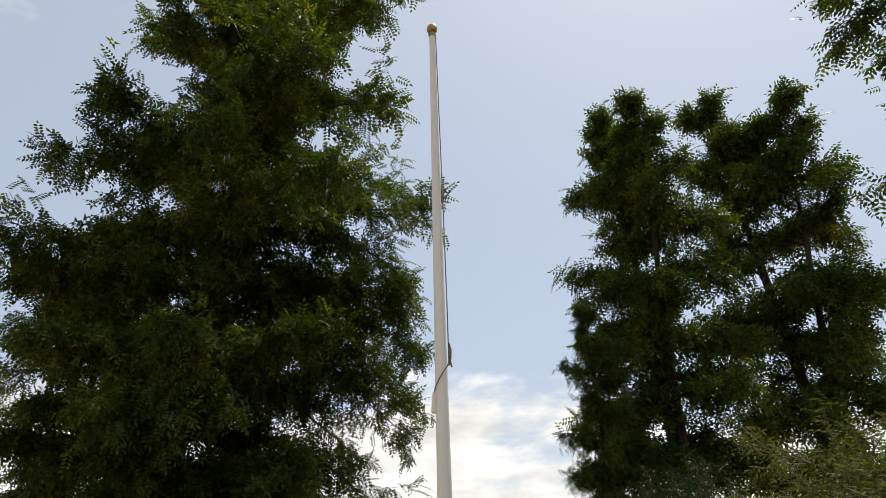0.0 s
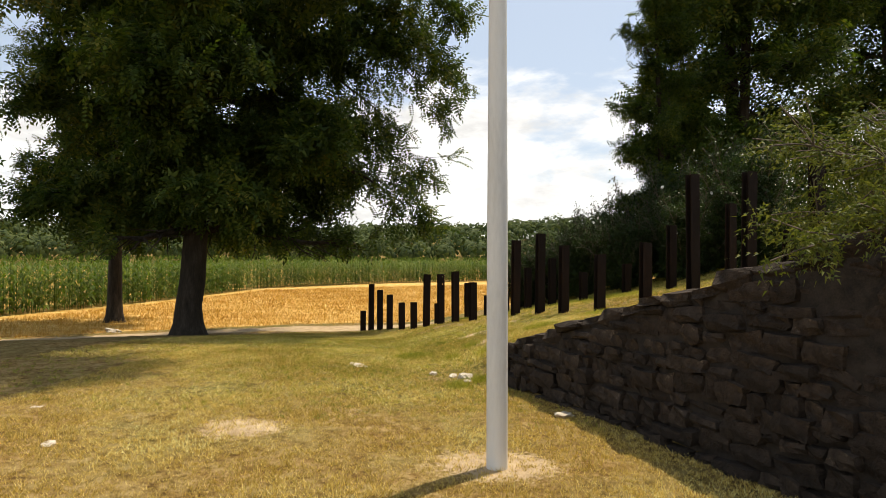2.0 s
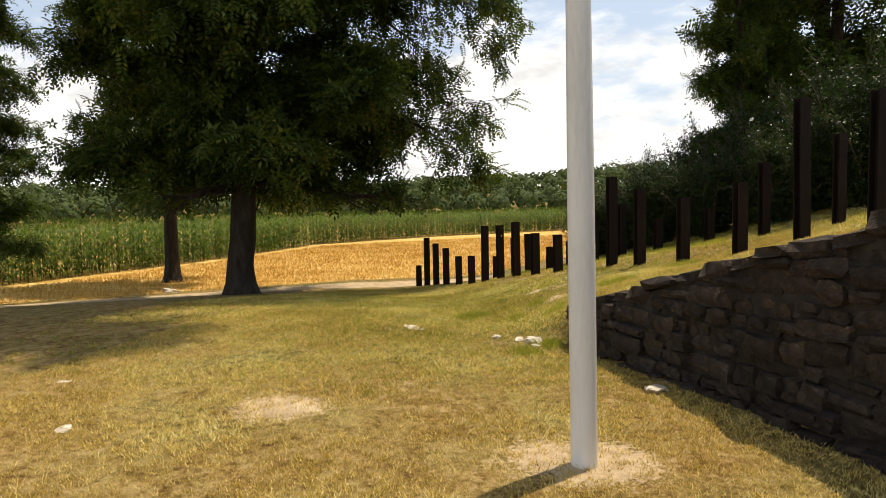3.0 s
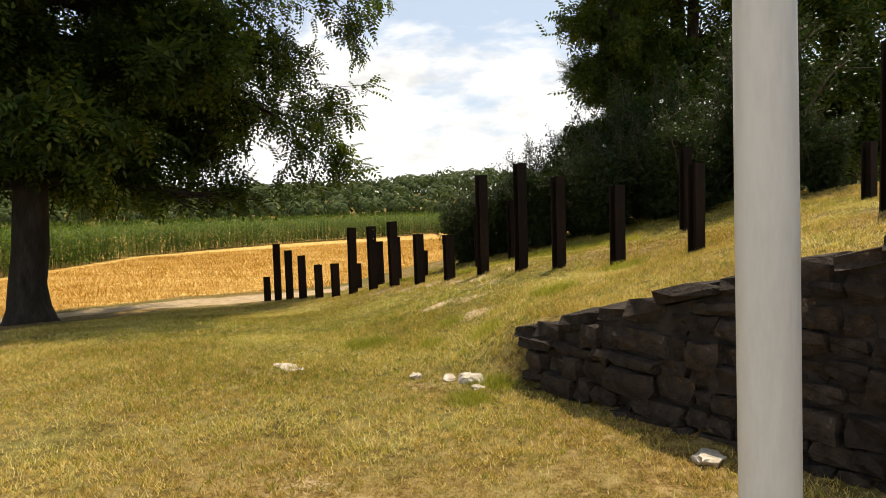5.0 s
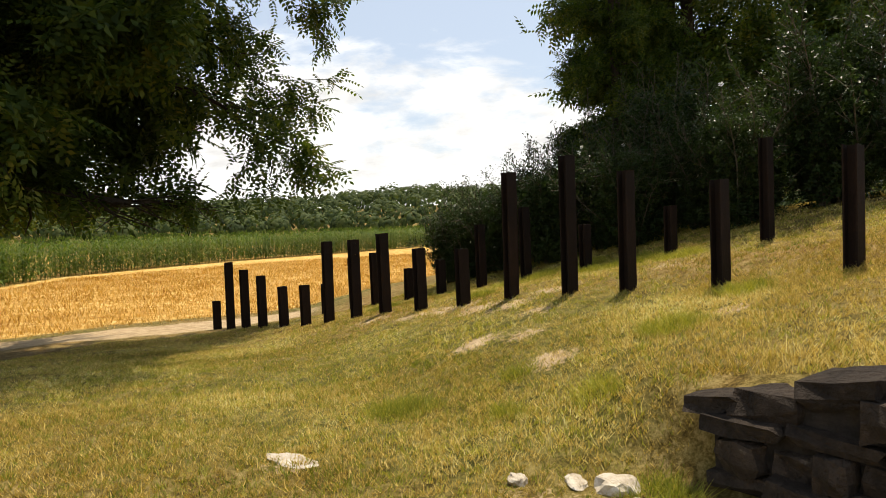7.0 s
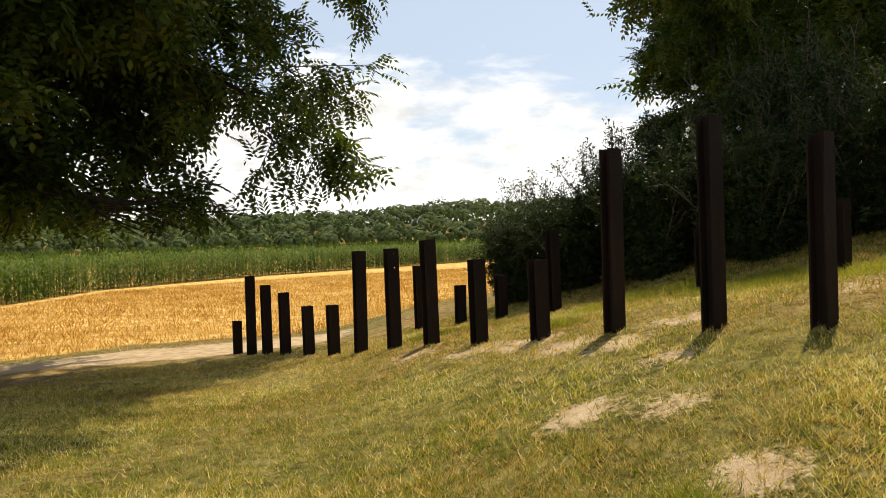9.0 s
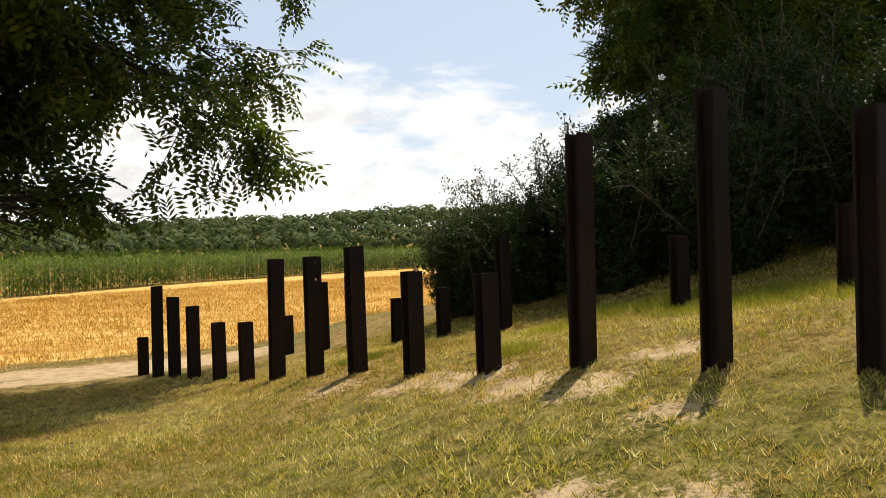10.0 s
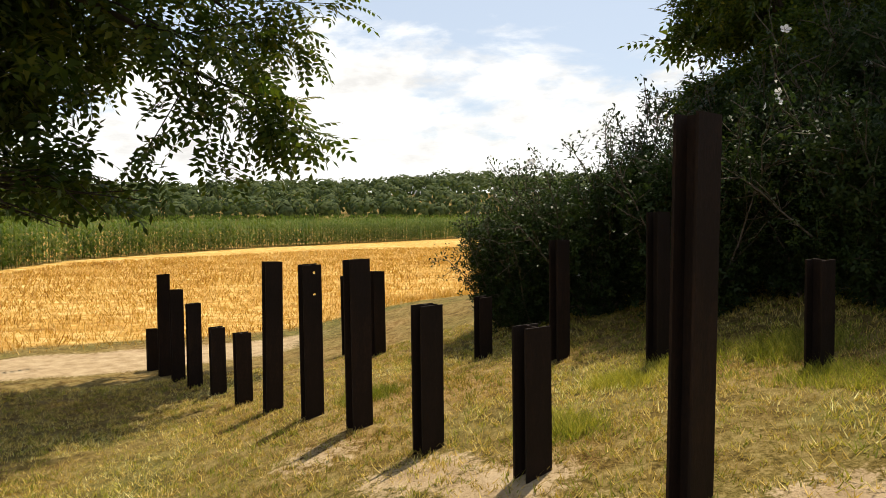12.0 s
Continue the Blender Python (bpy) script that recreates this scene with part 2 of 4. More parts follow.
def mesh_fast(name, verts, loops, starts, mat):
    """A large mesh from flat arrays."""
    me = bpy.data.meshes.new(name)
    verts, loops, starts = np.asarray(verts, np.float32), np.asarray(loops, np.int32), np.asarray(starts, np.int32)
    me.vertices.add(len(verts))
    me.vertices.foreach_set("co", verts.ravel())
    me.loops.add(len(loops))
    me.loops.foreach_set("vertex_index", loops)
    me.polygons.add(len(starts))
    me.polygons.foreach_set("loop_start", starts)
    me.update(calc_edges=True)
    me.materials.append(mat)
    return me


def stamp(templates, faces, mats, pos):
    """Copies a small template mesh (k verts, list of faces) through rotations mats (m,3,3) to pos (m,3)."""
    tv = np.asarray(templates, float)
    v = np.einsum("mij,kj->mki", mats, tv) + pos[:, None, :]
    m, k = v.shape[0], v.shape[1]
    fl = np.concatenate([np.asarray(f) for f in faces])
    lens = np.array([len(f) for f in faces])
    loops = (fl[None, :] + (np.arange(m) * k)[:, None]).ravel()
    starts = (np.concatenate([[0], np.cumsum(lens)[:-1]])[None, :] + (np.arange(m) * len(fl))[:, None]).ravel()
    return v.reshape(-1, 3), loops, starts


def merged(parts_list):
    vs, ls, st, vo, lo = [], [], [], 0, 0
    for v, lp, s in parts_list:
        vs.append(v)
        ls.append(np.asarray(lp) + vo)
        st.append(np.asarray(s) + lo)
        vo += len(v)
        lo += len(lp)
    return np.concatenate(vs), np.concatenate(ls), np.concatenate(st)


def frames_of(dirs, ups, scale):
    """Rotation matrices with local x along dirs, local z near ups, times scale."""
    x = dirs / np.linalg.norm(dirs, axis=1, keepdims=True)
    y = np.cross(ups, x)
    y /= np.linalg.norm(y, axis=1, keepdims=True) + 1e-9
    z = np.cross(x, y)
    return np.stack([x, y, z], -1) * np.asarray(scale).reshape(-1, 1, 1)


def tube(pts, radii, sides=6):
    pts, radii = np.asarray(pts, float), np.asarray(radii, float)
    t = np.gradient(pts, axis=0)
    t /= np.linalg.norm(t, axis=1, keepdims=True) + 1e-9
    ref = np.array([0.31, 0.17, 0.93]) if abs(t[:, 2]).mean() < 0.8 else np.array([0.95, 0.3, 0.05])
    u = np.cross(t, ref)
    u /= np.linalg.norm(u, axis=1, keepdims=True) + 1e-9
    w = np.cross(t, u)
    ang = np.linspace(0, 2 * np.pi, sides, endpoint=False)
    v = pts[:, None, :] + radii[:, None, None] * (np.cos(ang)[None, :, None] * u[:, None, :] + np.sin(ang)[None, :, None] * w[:, None, :])
    m = len(pts)
    i, j = np.meshgrid(np.arange(m - 1), np.arange(sides), indexing="ij")
    jn = (j + 1) % sides
    quads = np.stack([i * sides + j, i * sides + jn, (i + 1) * sides + jn, (i + 1) * sides + j], -1).reshape(-1, 4)
    return v.reshape(-1, 3), quads.ravel(), np.arange(len(quads)) * 4


def part(name, me, parent, label=""):
    ob = new(name, me)
    ob.parent = parent
    return tagged(ob, label)


def smooth(me):
    me.polygons.foreach_set("use_smooth", np.ones(len(me.polygons), bool))
    return me


def from_bm(name, bm, mat):
    me = bpy.data.meshes.new(name)
    bm.to_mesh(me)
    bm.free()
    me.materials.append(mat)
    return me


# ---- ground: one sheet to the horizon ----
def axis(core, step, far, growth=1.22):
    lo, hi = core
    mid = list(np.arange(lo, hi + 1e-6, step))
    up, dn, s = [], [], step
    while (up[-1] if up else hi) < far:
        s *= growth
        up.append((up[-1] if up else hi) + s)
    s = step
    while (dn[-1] if dn else lo) > -far:
        s *= growth
        dn.append((dn[-1] if dn else lo) - s)
    return np.array(dn[::-1] + mid + up)


BARE = [(-1.65, 5.1, 0.60, 0.55), (-0.83, 5.95, 0.35, 0.35), (0.83, 4.40, 0.62, 0.62), (0.28, 9.6, 0.3, 0.5), (-1.59, 8.5, 0.30, 0.35), (-0.13, 10.8, 0.35, 0.5), (0.29, 10.46, 0.3, 0.45),
        (1.07, 12.3, 0.4, 0.5), (0.1, 12.5, 0.45, 0.55), (-0.1, 13.1, 0.5, 0.5), (-0.5, 13.5, 0.5, 0.5), (0.45, 12.0, 0.4, 0.5), (-0.3, 7.8, 0.5, 0.28), (1.6, 9.3, 0.3, 0.5), (0.5, 8.9, 0.5, 0.22),
        (2.3, 11.9, 0.5, 0.4), (-2.6, 4.0, 0.8, 0.2), (-3.2, 6.0, 0.9, 0.18), (-0.4, 5.6, 0.9, 0.2), (0.6, 11.3, 0.4, 0.4), (-1.2, 14.2, 0.5, 0.4)]


def track_line(x, y):
    """Signed distance beyond the dirt track between lawn and field."""
    return (y - 19.8 - np.where(x > -8, 0.30 * (x + 8), 0.85 * (x + 8))) * 0.9


def build_ground():
    av = axis((-20, 4), 0.11, 1400)
    nv = axis((-5, 11), 0.11, 1400)
    nv = np.unique(np.concatenate([nv, np.arange(4.9, 5.25, 0.035)]))
    A, B = np.meshgrid(av, nv, indexing="ij")
    X, Y = A * D[0] + B * N[0], A * D[1] + B * N[1]
    Z = height(X, Y)
    bumpy = np.zeros_like(Z)
    near = (np.abs(X) < 16) & (Y > -8) & (Y < 26)
    for i, j in zip(*np.nonzero(near)):
        bumpy[i, j] = noise.noise((X[i, j] * 1.3, Y[i, j] * 1.3, 0.3)) * 0.022 + noise.noise((X[i, j] * 4.5, Y[i, j] * 4.5, 2.3)) * 0.008
    Z = Z + bumpy
    p, q = X.shape
    idx = np.arange(p * q).reshape(p, q)
    quads = np.stack([idx[:-1, :-1], idx[1:, :-1], idx[1:, 1:], idx[:-1, 1:]], -1).reshape(-1, 4)
    me = mesh_fast("ground", np.stack([X, Y, Z], -1).reshape(-1, 3), quads.ravel(), np.arange(len(quads)) * 4, M_GROUND)
    smooth(me)
    x, y = X.ravel(), Y.ravel()
    bare = np.zeros(len(x))
    for bx, by, br, bs in BARE:
        bare = np.maximum(bare, bs * np.exp(-(((x - bx) / br) ** 2 + ((y - by) / (br * 0.8)) ** 2)))
    tr = track_line(x, y)
    bare = np.maximum(bare, 0.60 * ss(tr, -0.9, 0.1) * (1 - ss(tr, 1.2, 1.9)) * (1 - 0.75 * ss(x, -4.5, -1.5)))
    stub = ss(tr, 2.1, 3.0) * (1 - ss(np.hypot(x, y), 140, 170))
    gr = 0.30 * np.exp(-(((x + 0.6) / 3.0) ** 2 + ((y - 9.8) / 3.2) ** 2)) + 0.20 * np.exp(-(((x + 3.5) / 3.0) ** 2 + ((y - 12) / 3.5) ** 2)) + 0.10 * ss(x * N[0] + y * N[1], 8.3, 10.5)
    gr = gr + 0.18 * np.exp(-((tr - 2.0) / 0.5) ** 2)
    gr = gr + 0.12 * np.exp(-(((x - 1.4) / 1.2) ** 2 + ((y - 10.0) / 1.0) ** 2))
    for key, val in (("bare", bare), ("stubble", stub), ("green", gr)):
        at_ = me.attributes.new(key, "FLOAT", "POINT")
        at_.data.foreach_set("value", val.astype(np.float32))
    return tagged(new("ground", me), "dry summer lawn, bare patches, dirt track and golden stubble field", "ground", kind="structure")


GROUND = build_ground()


# ---- stone retaining wall ----
WALL_N, WALL_A0, WALL_A1 = 4.93, -6.05, 4.0


def wall_top(a):
    return min(0.40 + 0.285 * (a - WALL_A0), 2.05)


def stone_mesh(w, h_, d, seed):
    """A rough block, its face bulging, corners knocked off."""
    r = random.Random(seed)
    bm = bmesh.new()
    bmesh.ops.create_cube(bm, size=1)
    bmesh.ops.subdivide_edges(bm, edges=bm.edges[:], cuts=1, use_grid_fill=True)
    for v in bm.verts:
        c = v.co.copy()
        k = sum(abs(t) > 0.4 for t in c)
        s = {3: 0.90, 2: 0.965, 1: 1.03, 0: 1}[k]
        v.co = Vector((c.x * w * s + r.uniform(-1, 1) * 0.085 * w, c.y * d * s + r.uniform(-1, 1) * 0.11 * d, c.z * h_ * s + r.uniform(-1, 1) * 0.12 * h_))
    me = from_bm("stone", bm, M_STONE_SHADED)
    return me


def build_wall():
    rz = math.atan2(D[1], D[0])
    v, f = [], []
    steps = np.arange(WALL_A0 + 0.06, WALL_A1 + 0.01, 0.25)
    for a in steps:
        for nn, zz in ((WALL_N + 0.05, -0.6), (WALL_N + 0.05, wall_top(a) - 0.10), (WALL_N + 0.42, wall_top(a) - 0.12), (WALL_N + 0.42, -0.6)):
            x, y = at(a, nn)
            v.append((x, y, zz))
    for i in range(len(steps) - 1):
        for j in range(4):
            k = (j + 1) % 4
            f.append((i * 4 + j, (i + 1) * 4 + j, (i + 1) * 4 + k, i * 4 + k))
    f += [(0, 1, 2, 3), tuple(len(v) - 4 + i for i in (3, 2, 1, 0))]
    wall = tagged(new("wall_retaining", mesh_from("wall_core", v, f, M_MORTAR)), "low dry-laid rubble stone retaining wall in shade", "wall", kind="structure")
    r = random.Random(5)
    kinds = [(w, h_) for w in (0.15, 0.22, 0.30, 0.40) for h_ in (0.09, 0.13, 0.18)]
    variants = {k: [stone_mesh(k[0] * 0.97, k[1] * 0.93, 0.26, 100 * i + j) for j in range(3)] for i, k in enumerate(kinds)}
    caps = [(w, stone_mesh(w * 1.04, h_, 0.40, 900 + i)) for i, (w, h_) in enumerate(((0.22, 0.12), (0.28, 0.09), (0.34, 0.14), (0.42, 0.10), (0.30, 0.17)))]
    count = 0
    z = -0.36
    while z < 2.0:
        h_ = r.choice((0.09, 0.13, 0.13, 0.18))
        a = WALL_A0 + r.uniform(0, 0.12)
        while a < 2.4:
            w = r.choice((0.15, 0.22, 0.22, 0.30, 0.40))
            hs = h_ if r.random() < 0.6 else r.choice((0.09, 0.13, 0.18))
            if z + h_ < wall_top(a + w * 0.3) - 0.045:
                x, y = at(a + w / 2, WALL_N + 0.10 + r.uniform(-0.045, 0.045) + 0.05 * z)
                ob = part("stone", r.choice(variants[(w, hs)]), wall)
                ob.matrix_basis = pose(x, y, z + h_ / 2 + r.uniform(-0.02, 0.02), r.uniform(-5, 5), r.uniform(-6, 6), math.degrees(rz) + r.uniform(-6, 6))
                count += 1
            a += w
        z += h_
    a = WALL_A0 - 0.10
    while a < 2.4:
        w, me = r.choice(caps)
        x, y = at(a + w / 2, WALL_N + 0.21 + r.uniform(-0.05, 0.03))
        ob = part("stone", me, wall)
        ob.matrix_basis = pose(x, y, wall_top(a + w / 2) - 0.075 + r.uniform(-0.035, 0.03), r.uniform(-4, 4), -11 + r.uniform(-6, 6), math.degrees(rz) + r.uniform(-8, 8))
        a += w * 0.97
    return wall


# ---- steel posts ----
def h_beam(length, seed=0, holes=False):
    """A rolled H section: two flanges facing along the row, the web between; local z up from the foot."""
    b, hh, tf, tw = 0.162, 0.105, 0.012, 0.009
    out = [(-b / 2, -hh / 2), (b / 2, -hh / 2), (b / 2, -hh / 2 + tf), (tw / 2, -hh / 2 + tf), (tw / 2, hh / 2 - tf), (b / 2, hh / 2 - tf), (b / 2, hh / 2), (-b / 2, hh / 2), (-b / 2, hh / 2 - tf), (-tw / 2, hh / 2 - tf), (-tw / 2, -hh / 2 + tf), (-b / 2, -hh / 2 + tf)]
    r = random.Random(seed)
    bm = bmesh.new()
    tilt = (r.uniform(-0.05, 0.05), r.uniform(-0.05, 0.05))
    levels = [-0.35, 0.0, length * 0.5, length]
    rings = [[bm.verts.new((x, y, z + (x * tilt[0] + y * tilt[1] if z == length else 0))) for x, y in out] for z in levels]
    for a, b_ in zip(rings, rings[1:]):
        for i in range(12):
            bm.faces.new((a[i], a[(i + 1) % 12], b_[(i + 1) % 12], b_[i]))
    top = rings[-1]
    for quad in ((0, 1, 2, 11), (5, 6, 7, 8), (3, 4, 9, 10)):
        bm.faces.new([top[i] for i in quad])
    bm.faces.new((top[2], top[3], top[10], top[11]))
    bm.faces.new((top[4], top[5], top[8], top[9]))
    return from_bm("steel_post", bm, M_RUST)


def drill(ob, spots):
    """Round bolt holes through the flanges: place across, place along the depth, height, radius."""
    for lx, ly, lz, rad in spots:
        bm = bmesh.new()
        bmesh.ops.create_cone(bm, cap_ends=True, segments=12, radius1=rad, radius2=rad, depth=0.05, matrix=pose(lx, ly, lz, 90, 0, 0))
        tool = bpy.data.objects.new("bolt_hole", from_bm("bolt_hole", bm, M_RUST))
        scene.collection.objects.link(tool)
        tool.matrix_world = ob.matrix_basis.copy()
        mod = ob.modifiers.new("hole", "BOOLEAN")
        mod.operation, mod.solver, mod.object = "DIFFERENCE", "EXACT", tool
        bpy.context.view_layer.update()
        me = bpy.data.meshes.new_from_object(ob.evaluated_get(bpy.context.evaluated_depsgraph_get()))
        ob.modifiers.clear()
        ob.data = me
        bpy.data.objects.remove(tool)


FRONT = [(-19.33, -0.131), (-18.54, 0.781), (-17.69, 0.632), (-16.85, 0.522), (-15.96, 0.333), (-15.07, 0.395), (-14.23, 1.178), (-13.36, 1.196), (-12.51, 1.278),
         (-11.61, 1.044), (-10.71, 1.032), (-9.87, 1.946), (-8.95, 2.045), (-8.21, 1.807), (-7.25, 1.634), (-6.18, 1.805), (-5.26, 2.73), (-4.36, 2.65), (-3.45, 2.65)]
BACK = [(-17.92, 0.144), (-16.72, 0.759), (-15.85, 0.878), (-14.66, 0.563), (-13.66, 0.739), (-12.54, 1.361), (-11.48, 1.599), (-10.30, 1.286), (-8.95, 1.48), (-7.70, 2.20), (-6.38, 2.50), (-5.33, 2.01)]


def build_posts():
    for row, n_, group in ((FRONT, 7.630, "front row of steel posts"), (BACK, 9.715, "back row of steel posts")):
        for i, (a, top) in enumerate(row):
            r = random.Random(i * 7 + int(n_ * 10))
            x, y = at(a, n_ + r.uniform(-0.02, 0.02))
            z = ground_z(x, y) - 0.02
            ob = new("steel_post", h_beam(top - z, i))
            ob.matrix_basis = pose(x, y, z, r.uniform(-0.7, 0.7), r.uniform(-0.7, 0.7), math.degrees(math.atan2(D[1], D[0])) - 90 + r.uniform(-3, 3))
            tall = top - z
            size = "tall" if tall > 1.15 else "short" if tall < 0.85 else "waist-high"
            holed = n_ < 8 and i == 7
            if holed:
                bpy.context.view_layer.update()
                drill(ob, [(lx, ly, tall - dz, rad) for dz in (0.065, 0.245) for lx, ly, rad in ((-0.019, 0.046, 0.013), (-0.058, -0.046, 0.020))])
            tagged(ob, f"{size} dark rusted steel H-beam post " + ("with two bolt holes" if holed else "set upright in grass"), "post", group)


# ---- flagpole ----
def build_flagpole():
    base = (0.845, 4.315, ground_z(0.845, 4.315))
    root = tagged(new("flagpole"), "tall white painted flagpole with a brass ball, no flag", "flagpole")
    root.matrix_basis = pose(*base, 0, 0, 0)
    H = 9.10
    zs = np.linspace(-0.3, H, 24)
    shaft = mesh_fast("shaft", *tube([(0, 0, z) for z in zs], [0.082 if z < 1.5 else 0.082 - 0.042 * (z - 1.5) / (H - 1.5) for z in zs], 28), M_WHITE)
    part("shaft", smooth(shaft), root)
    bm = bmesh.new()
    bmesh.ops.create_uvsphere(bm, u_segments=20, v_segments=12, radius=0.078, matrix=Matrix.Translation((0, 0, H + 0.12)))
    part("finial_ball", smooth(from_bm("finial_ball", bm, M_BRASS)), root, "tarnished brass ball")
    neck = [(0.045, H - 0.03), (0.055, H), (0.05, H + 0.03), (0.022, H + 0.05), (0.022, H + 0.08)]
    part("truck", smooth(mesh_fast("truck", *tube([(0, 0, z) for _, z in neck], [q for q, _ in neck], 16), M_BRASS)), root)
    bm = bmesh.new()
    bmesh.ops.create_cube(bm, size=1, matrix=Matrix.Translation((-0.090, -0.01, 3.77)) @ Matrix.Diagonal((0.05, 0.07, 0.22, 1)))
    bmesh.ops.bevel(bm, geom=bm.edges[:], offset=0.008, segments=2, affect="EDGES")
    for v in bm.verts:
        if v.co.z > 3.82:
            v.co.x += 0.018
    part("cleat_box", from_bm("cleat_box", bm, M_WHITE), root, "small white cleat cover")
    pts = [(-0.080, -0.03, 3.86), (-0.062, -0.062, 3.92), (-0.02, -0.080, 4.00), (0.03, -0.077, 4.08), (0.074, -0.045, 4.15), (0.088, -0.02, 4.22), (0.087, -0.01, 4.9), (0.078, 0, 6.2), (0.062, 0, 7.8), (0.05, 0, H)]
    part("halyard", mesh_fast("halyard", *tube(pts, [0.007] * len(pts), 6), M_ROPE), root, "grey halyard rope wound round the shaft")
    pts = [(0.090, -0.02, 4.16), (0.110, -0.03, 4.24), (0.115, -0.03, 4.34), (0.095, -0.02, 4.42), (0.093, -0.02, 4.26), (0.120, -0.03, 4.14)]
    part("snap_hook", mesh_fast("snap_hook", *tube(pts, [0.010] * len(pts), 6), M_ROPE), root, "dark snap hooks")


# ---- stones lying in the grass ----
def rock(x, y, sx, sy, sz, seed, label):
    r = random.Random(seed)
    bm = bmesh.new()
    bmesh.ops.create_icosphere(bm, subdivisions=3, radius=1)
    off = Vector((r.uniform(-9, 9), r.uniform(-9, 9), r.uniform(-9, 9)))
    for v in bm.verts:
        k = 1 + 0.45 * noise.noise(v.co * 1.5 + off) + 0.16 * noise.cell(v.co * 2.2 + off) + 0.08 * noise.noise(v.co * 6 + off)
        c = v.co * k
        c.z = min(c.z, 0.62 + 0.1 * noise.noise(c * 2 + off))
        v.co = Vector((c.x * sx, c.y * sy, c.z * sz))
    ob = new("rock", from_bm("rock", bm, M_ROCK))
    ob.matrix_basis = pose(x, y, ground_z(x, y) + sz * 0.12, r.uniform(-8, 8), r.uniform(-8, 8), r.uniform(0, 360))
    tagged(ob, label, "rock", "stones in the grass")


def build_rocks():
    rock(0.14, 7.84, 0.11, 0.085, 0.085, 1, "pale limestone lump bedded in dry grass")
    rock(-0.03, 7.94, 0.09, 0.06, 0.035, 2, "pale limestone lump with a dark shaded side")
    rock(0.19, 7.66, 0.055, 0.05, 0.03, 3, "grey stone beside a pale lump")
    rock(-0.32, 8.02, 0.05, 0.045, 0.05, 4, "small round pale stone in the lawn")
    rock(-1.56, 8.60, 0.16, 0.08, 0.014, 5, "flat pale stone level with the lawn")
    rock(1.40, 6.08, 0.14, 0.08, 0.055, 6, "white flat stone at the shade's edge")
    rock(-3.02, 4.26, 0.09, 0.06, 0.02, 7, "flat pale stone in dry lawn")
    rock(-4.19, 5.44, 0.08, 0.05, 0.018, 8, "small pale stone in dry lawn")
    rock(-12.9, 18.5, 0.28, 0.16, 0.14, 9, "dark boulder beside the track")


# ---- foliage pieces ----
def pinnate(pairs=5, length=0.42, lw=0.050, ll=0.125, kite=False):
    """A compound leaf: leaflets either side of a drooping stalk."""
    v, f = [], []

    def leaflet(o, dx, dy, dz):
        o, ax = np.array(o), np.array([dx, dy, dz])
        ax = ax / np.linalg.norm(ax)
        side = np.cross(ax, [0, 0, 1.0])
        side /= np.linalg.norm(side)
        i = len(v)
        if kite:
            v.extend([tuple(o), tuple(o + ax * ll * 0.5 + side * lw / 2), tuple(o + ax * ll - np.array([0, 0, 0.015])), tuple(o + ax * ll * 0.5 - side * lw / 2)])
            f.append((i, i + 1, i + 2, i + 3))
            return
        v.extend([tuple(o + side * lw * 0.62), tuple(o + ax * ll - np.array([0, 0, 0.012])), tuple(o - side * lw * 0.5 + ax * ll * 0.22)])
        f.append((i, i + 1, i + 2))
    for i in range(pairs):
        t = (i + 0.6) / (pairs + 0.4)
        p = (length * t, 0, -0.10 * t * t)
        leaflet(p, 0.35, 0.9, -0.25)
        leaflet(p, 0.35, -0.9, -0.25)
    leaflet((length, 0, -0.10), 1, 0.02, -0.5)
    return np.array(v), f


def simple_leaf(ll, lw, fold=0.15):
    v = np.array([(0, 0, 0), (ll * 0.45, lw / 2, fold * lw), (ll, 0, -0.15 * ll), (ll * 0.45, -lw / 2, fold * lw)])
    return v, [(0, 1, 2, 3)]


def scatter_leaves(tips, dirs, rng, per, template, spread, droop=0.35, size=(0.8, 1.25)):
    """Leaves round the shoots: per leaves a shoot point."""
    tv, tf = template
    p = np.repeat(tips, per, 0) + rng.normal(0, spread, (len(tips) * per, 3))
    dd = np.repeat(dirs, per, 0) * 0.5 + rng.normal(0, 0.65, (len(tips) * per, 3))
    dd[:, 2] -= droop
    up = np.array([0, 0, 1.0]) + rng.normal(0, 0.35, p.shape)
    return stamp(tv, tf, frames_of(dd, up, rng.uniform(*size, len(p))), p)


def leaf_mass(tips, rng, count, size, plate=1.0, loose=0.22):
    """Crowded inner leaves: loose bunches of a few broad leaves."""
    v, f = [], []
    for i in range(5):
        a, b = i * 2.5, 0.5 * math.sin(i * 1.9)
        d_ = np.array([math.cos(a) * math.cos(b), math.sin(a) * math.cos(b), math.sin(b)])
        sd = np.cross(d_, [0.3, 0.2, 0.93])
        k = len(v)
        v += [d_ * 0.12 + sd * 0.2, d_ * 0.95, d_ * 0.30 - sd * 0.22]
        f.append((k, k + 1, k + 2))
    p = tips[rng.integers(0, len(tips), count)] + rng.normal(0, loose, (count, 3)) * (1, 1, plate)
    return stamp(np.array(v), f, frames_of(rng.normal(0, 1, (count, 3)), rng.normal(0, 1, (count, 3)), rng.uniform(*size, count)), p)


def limb(start, direction, length, r0, rng, segs=7, gravity=-0.05, wiggle=0.16):
    pts, d = [np.array(start, float)], np.array(direction, float)
    d /= np.linalg.norm(d)
    for i in range(segs):
        d = d + rng.normal(0, wiggle, 3) + np.array([0, 0, gravity])
        d /= np.linalg.norm(d)
        pts.append(pts[-1] + d * length / segs)
    return np.array(pts), np.linspace(r0, max(0.006, r0 * 0.15), segs + 1)


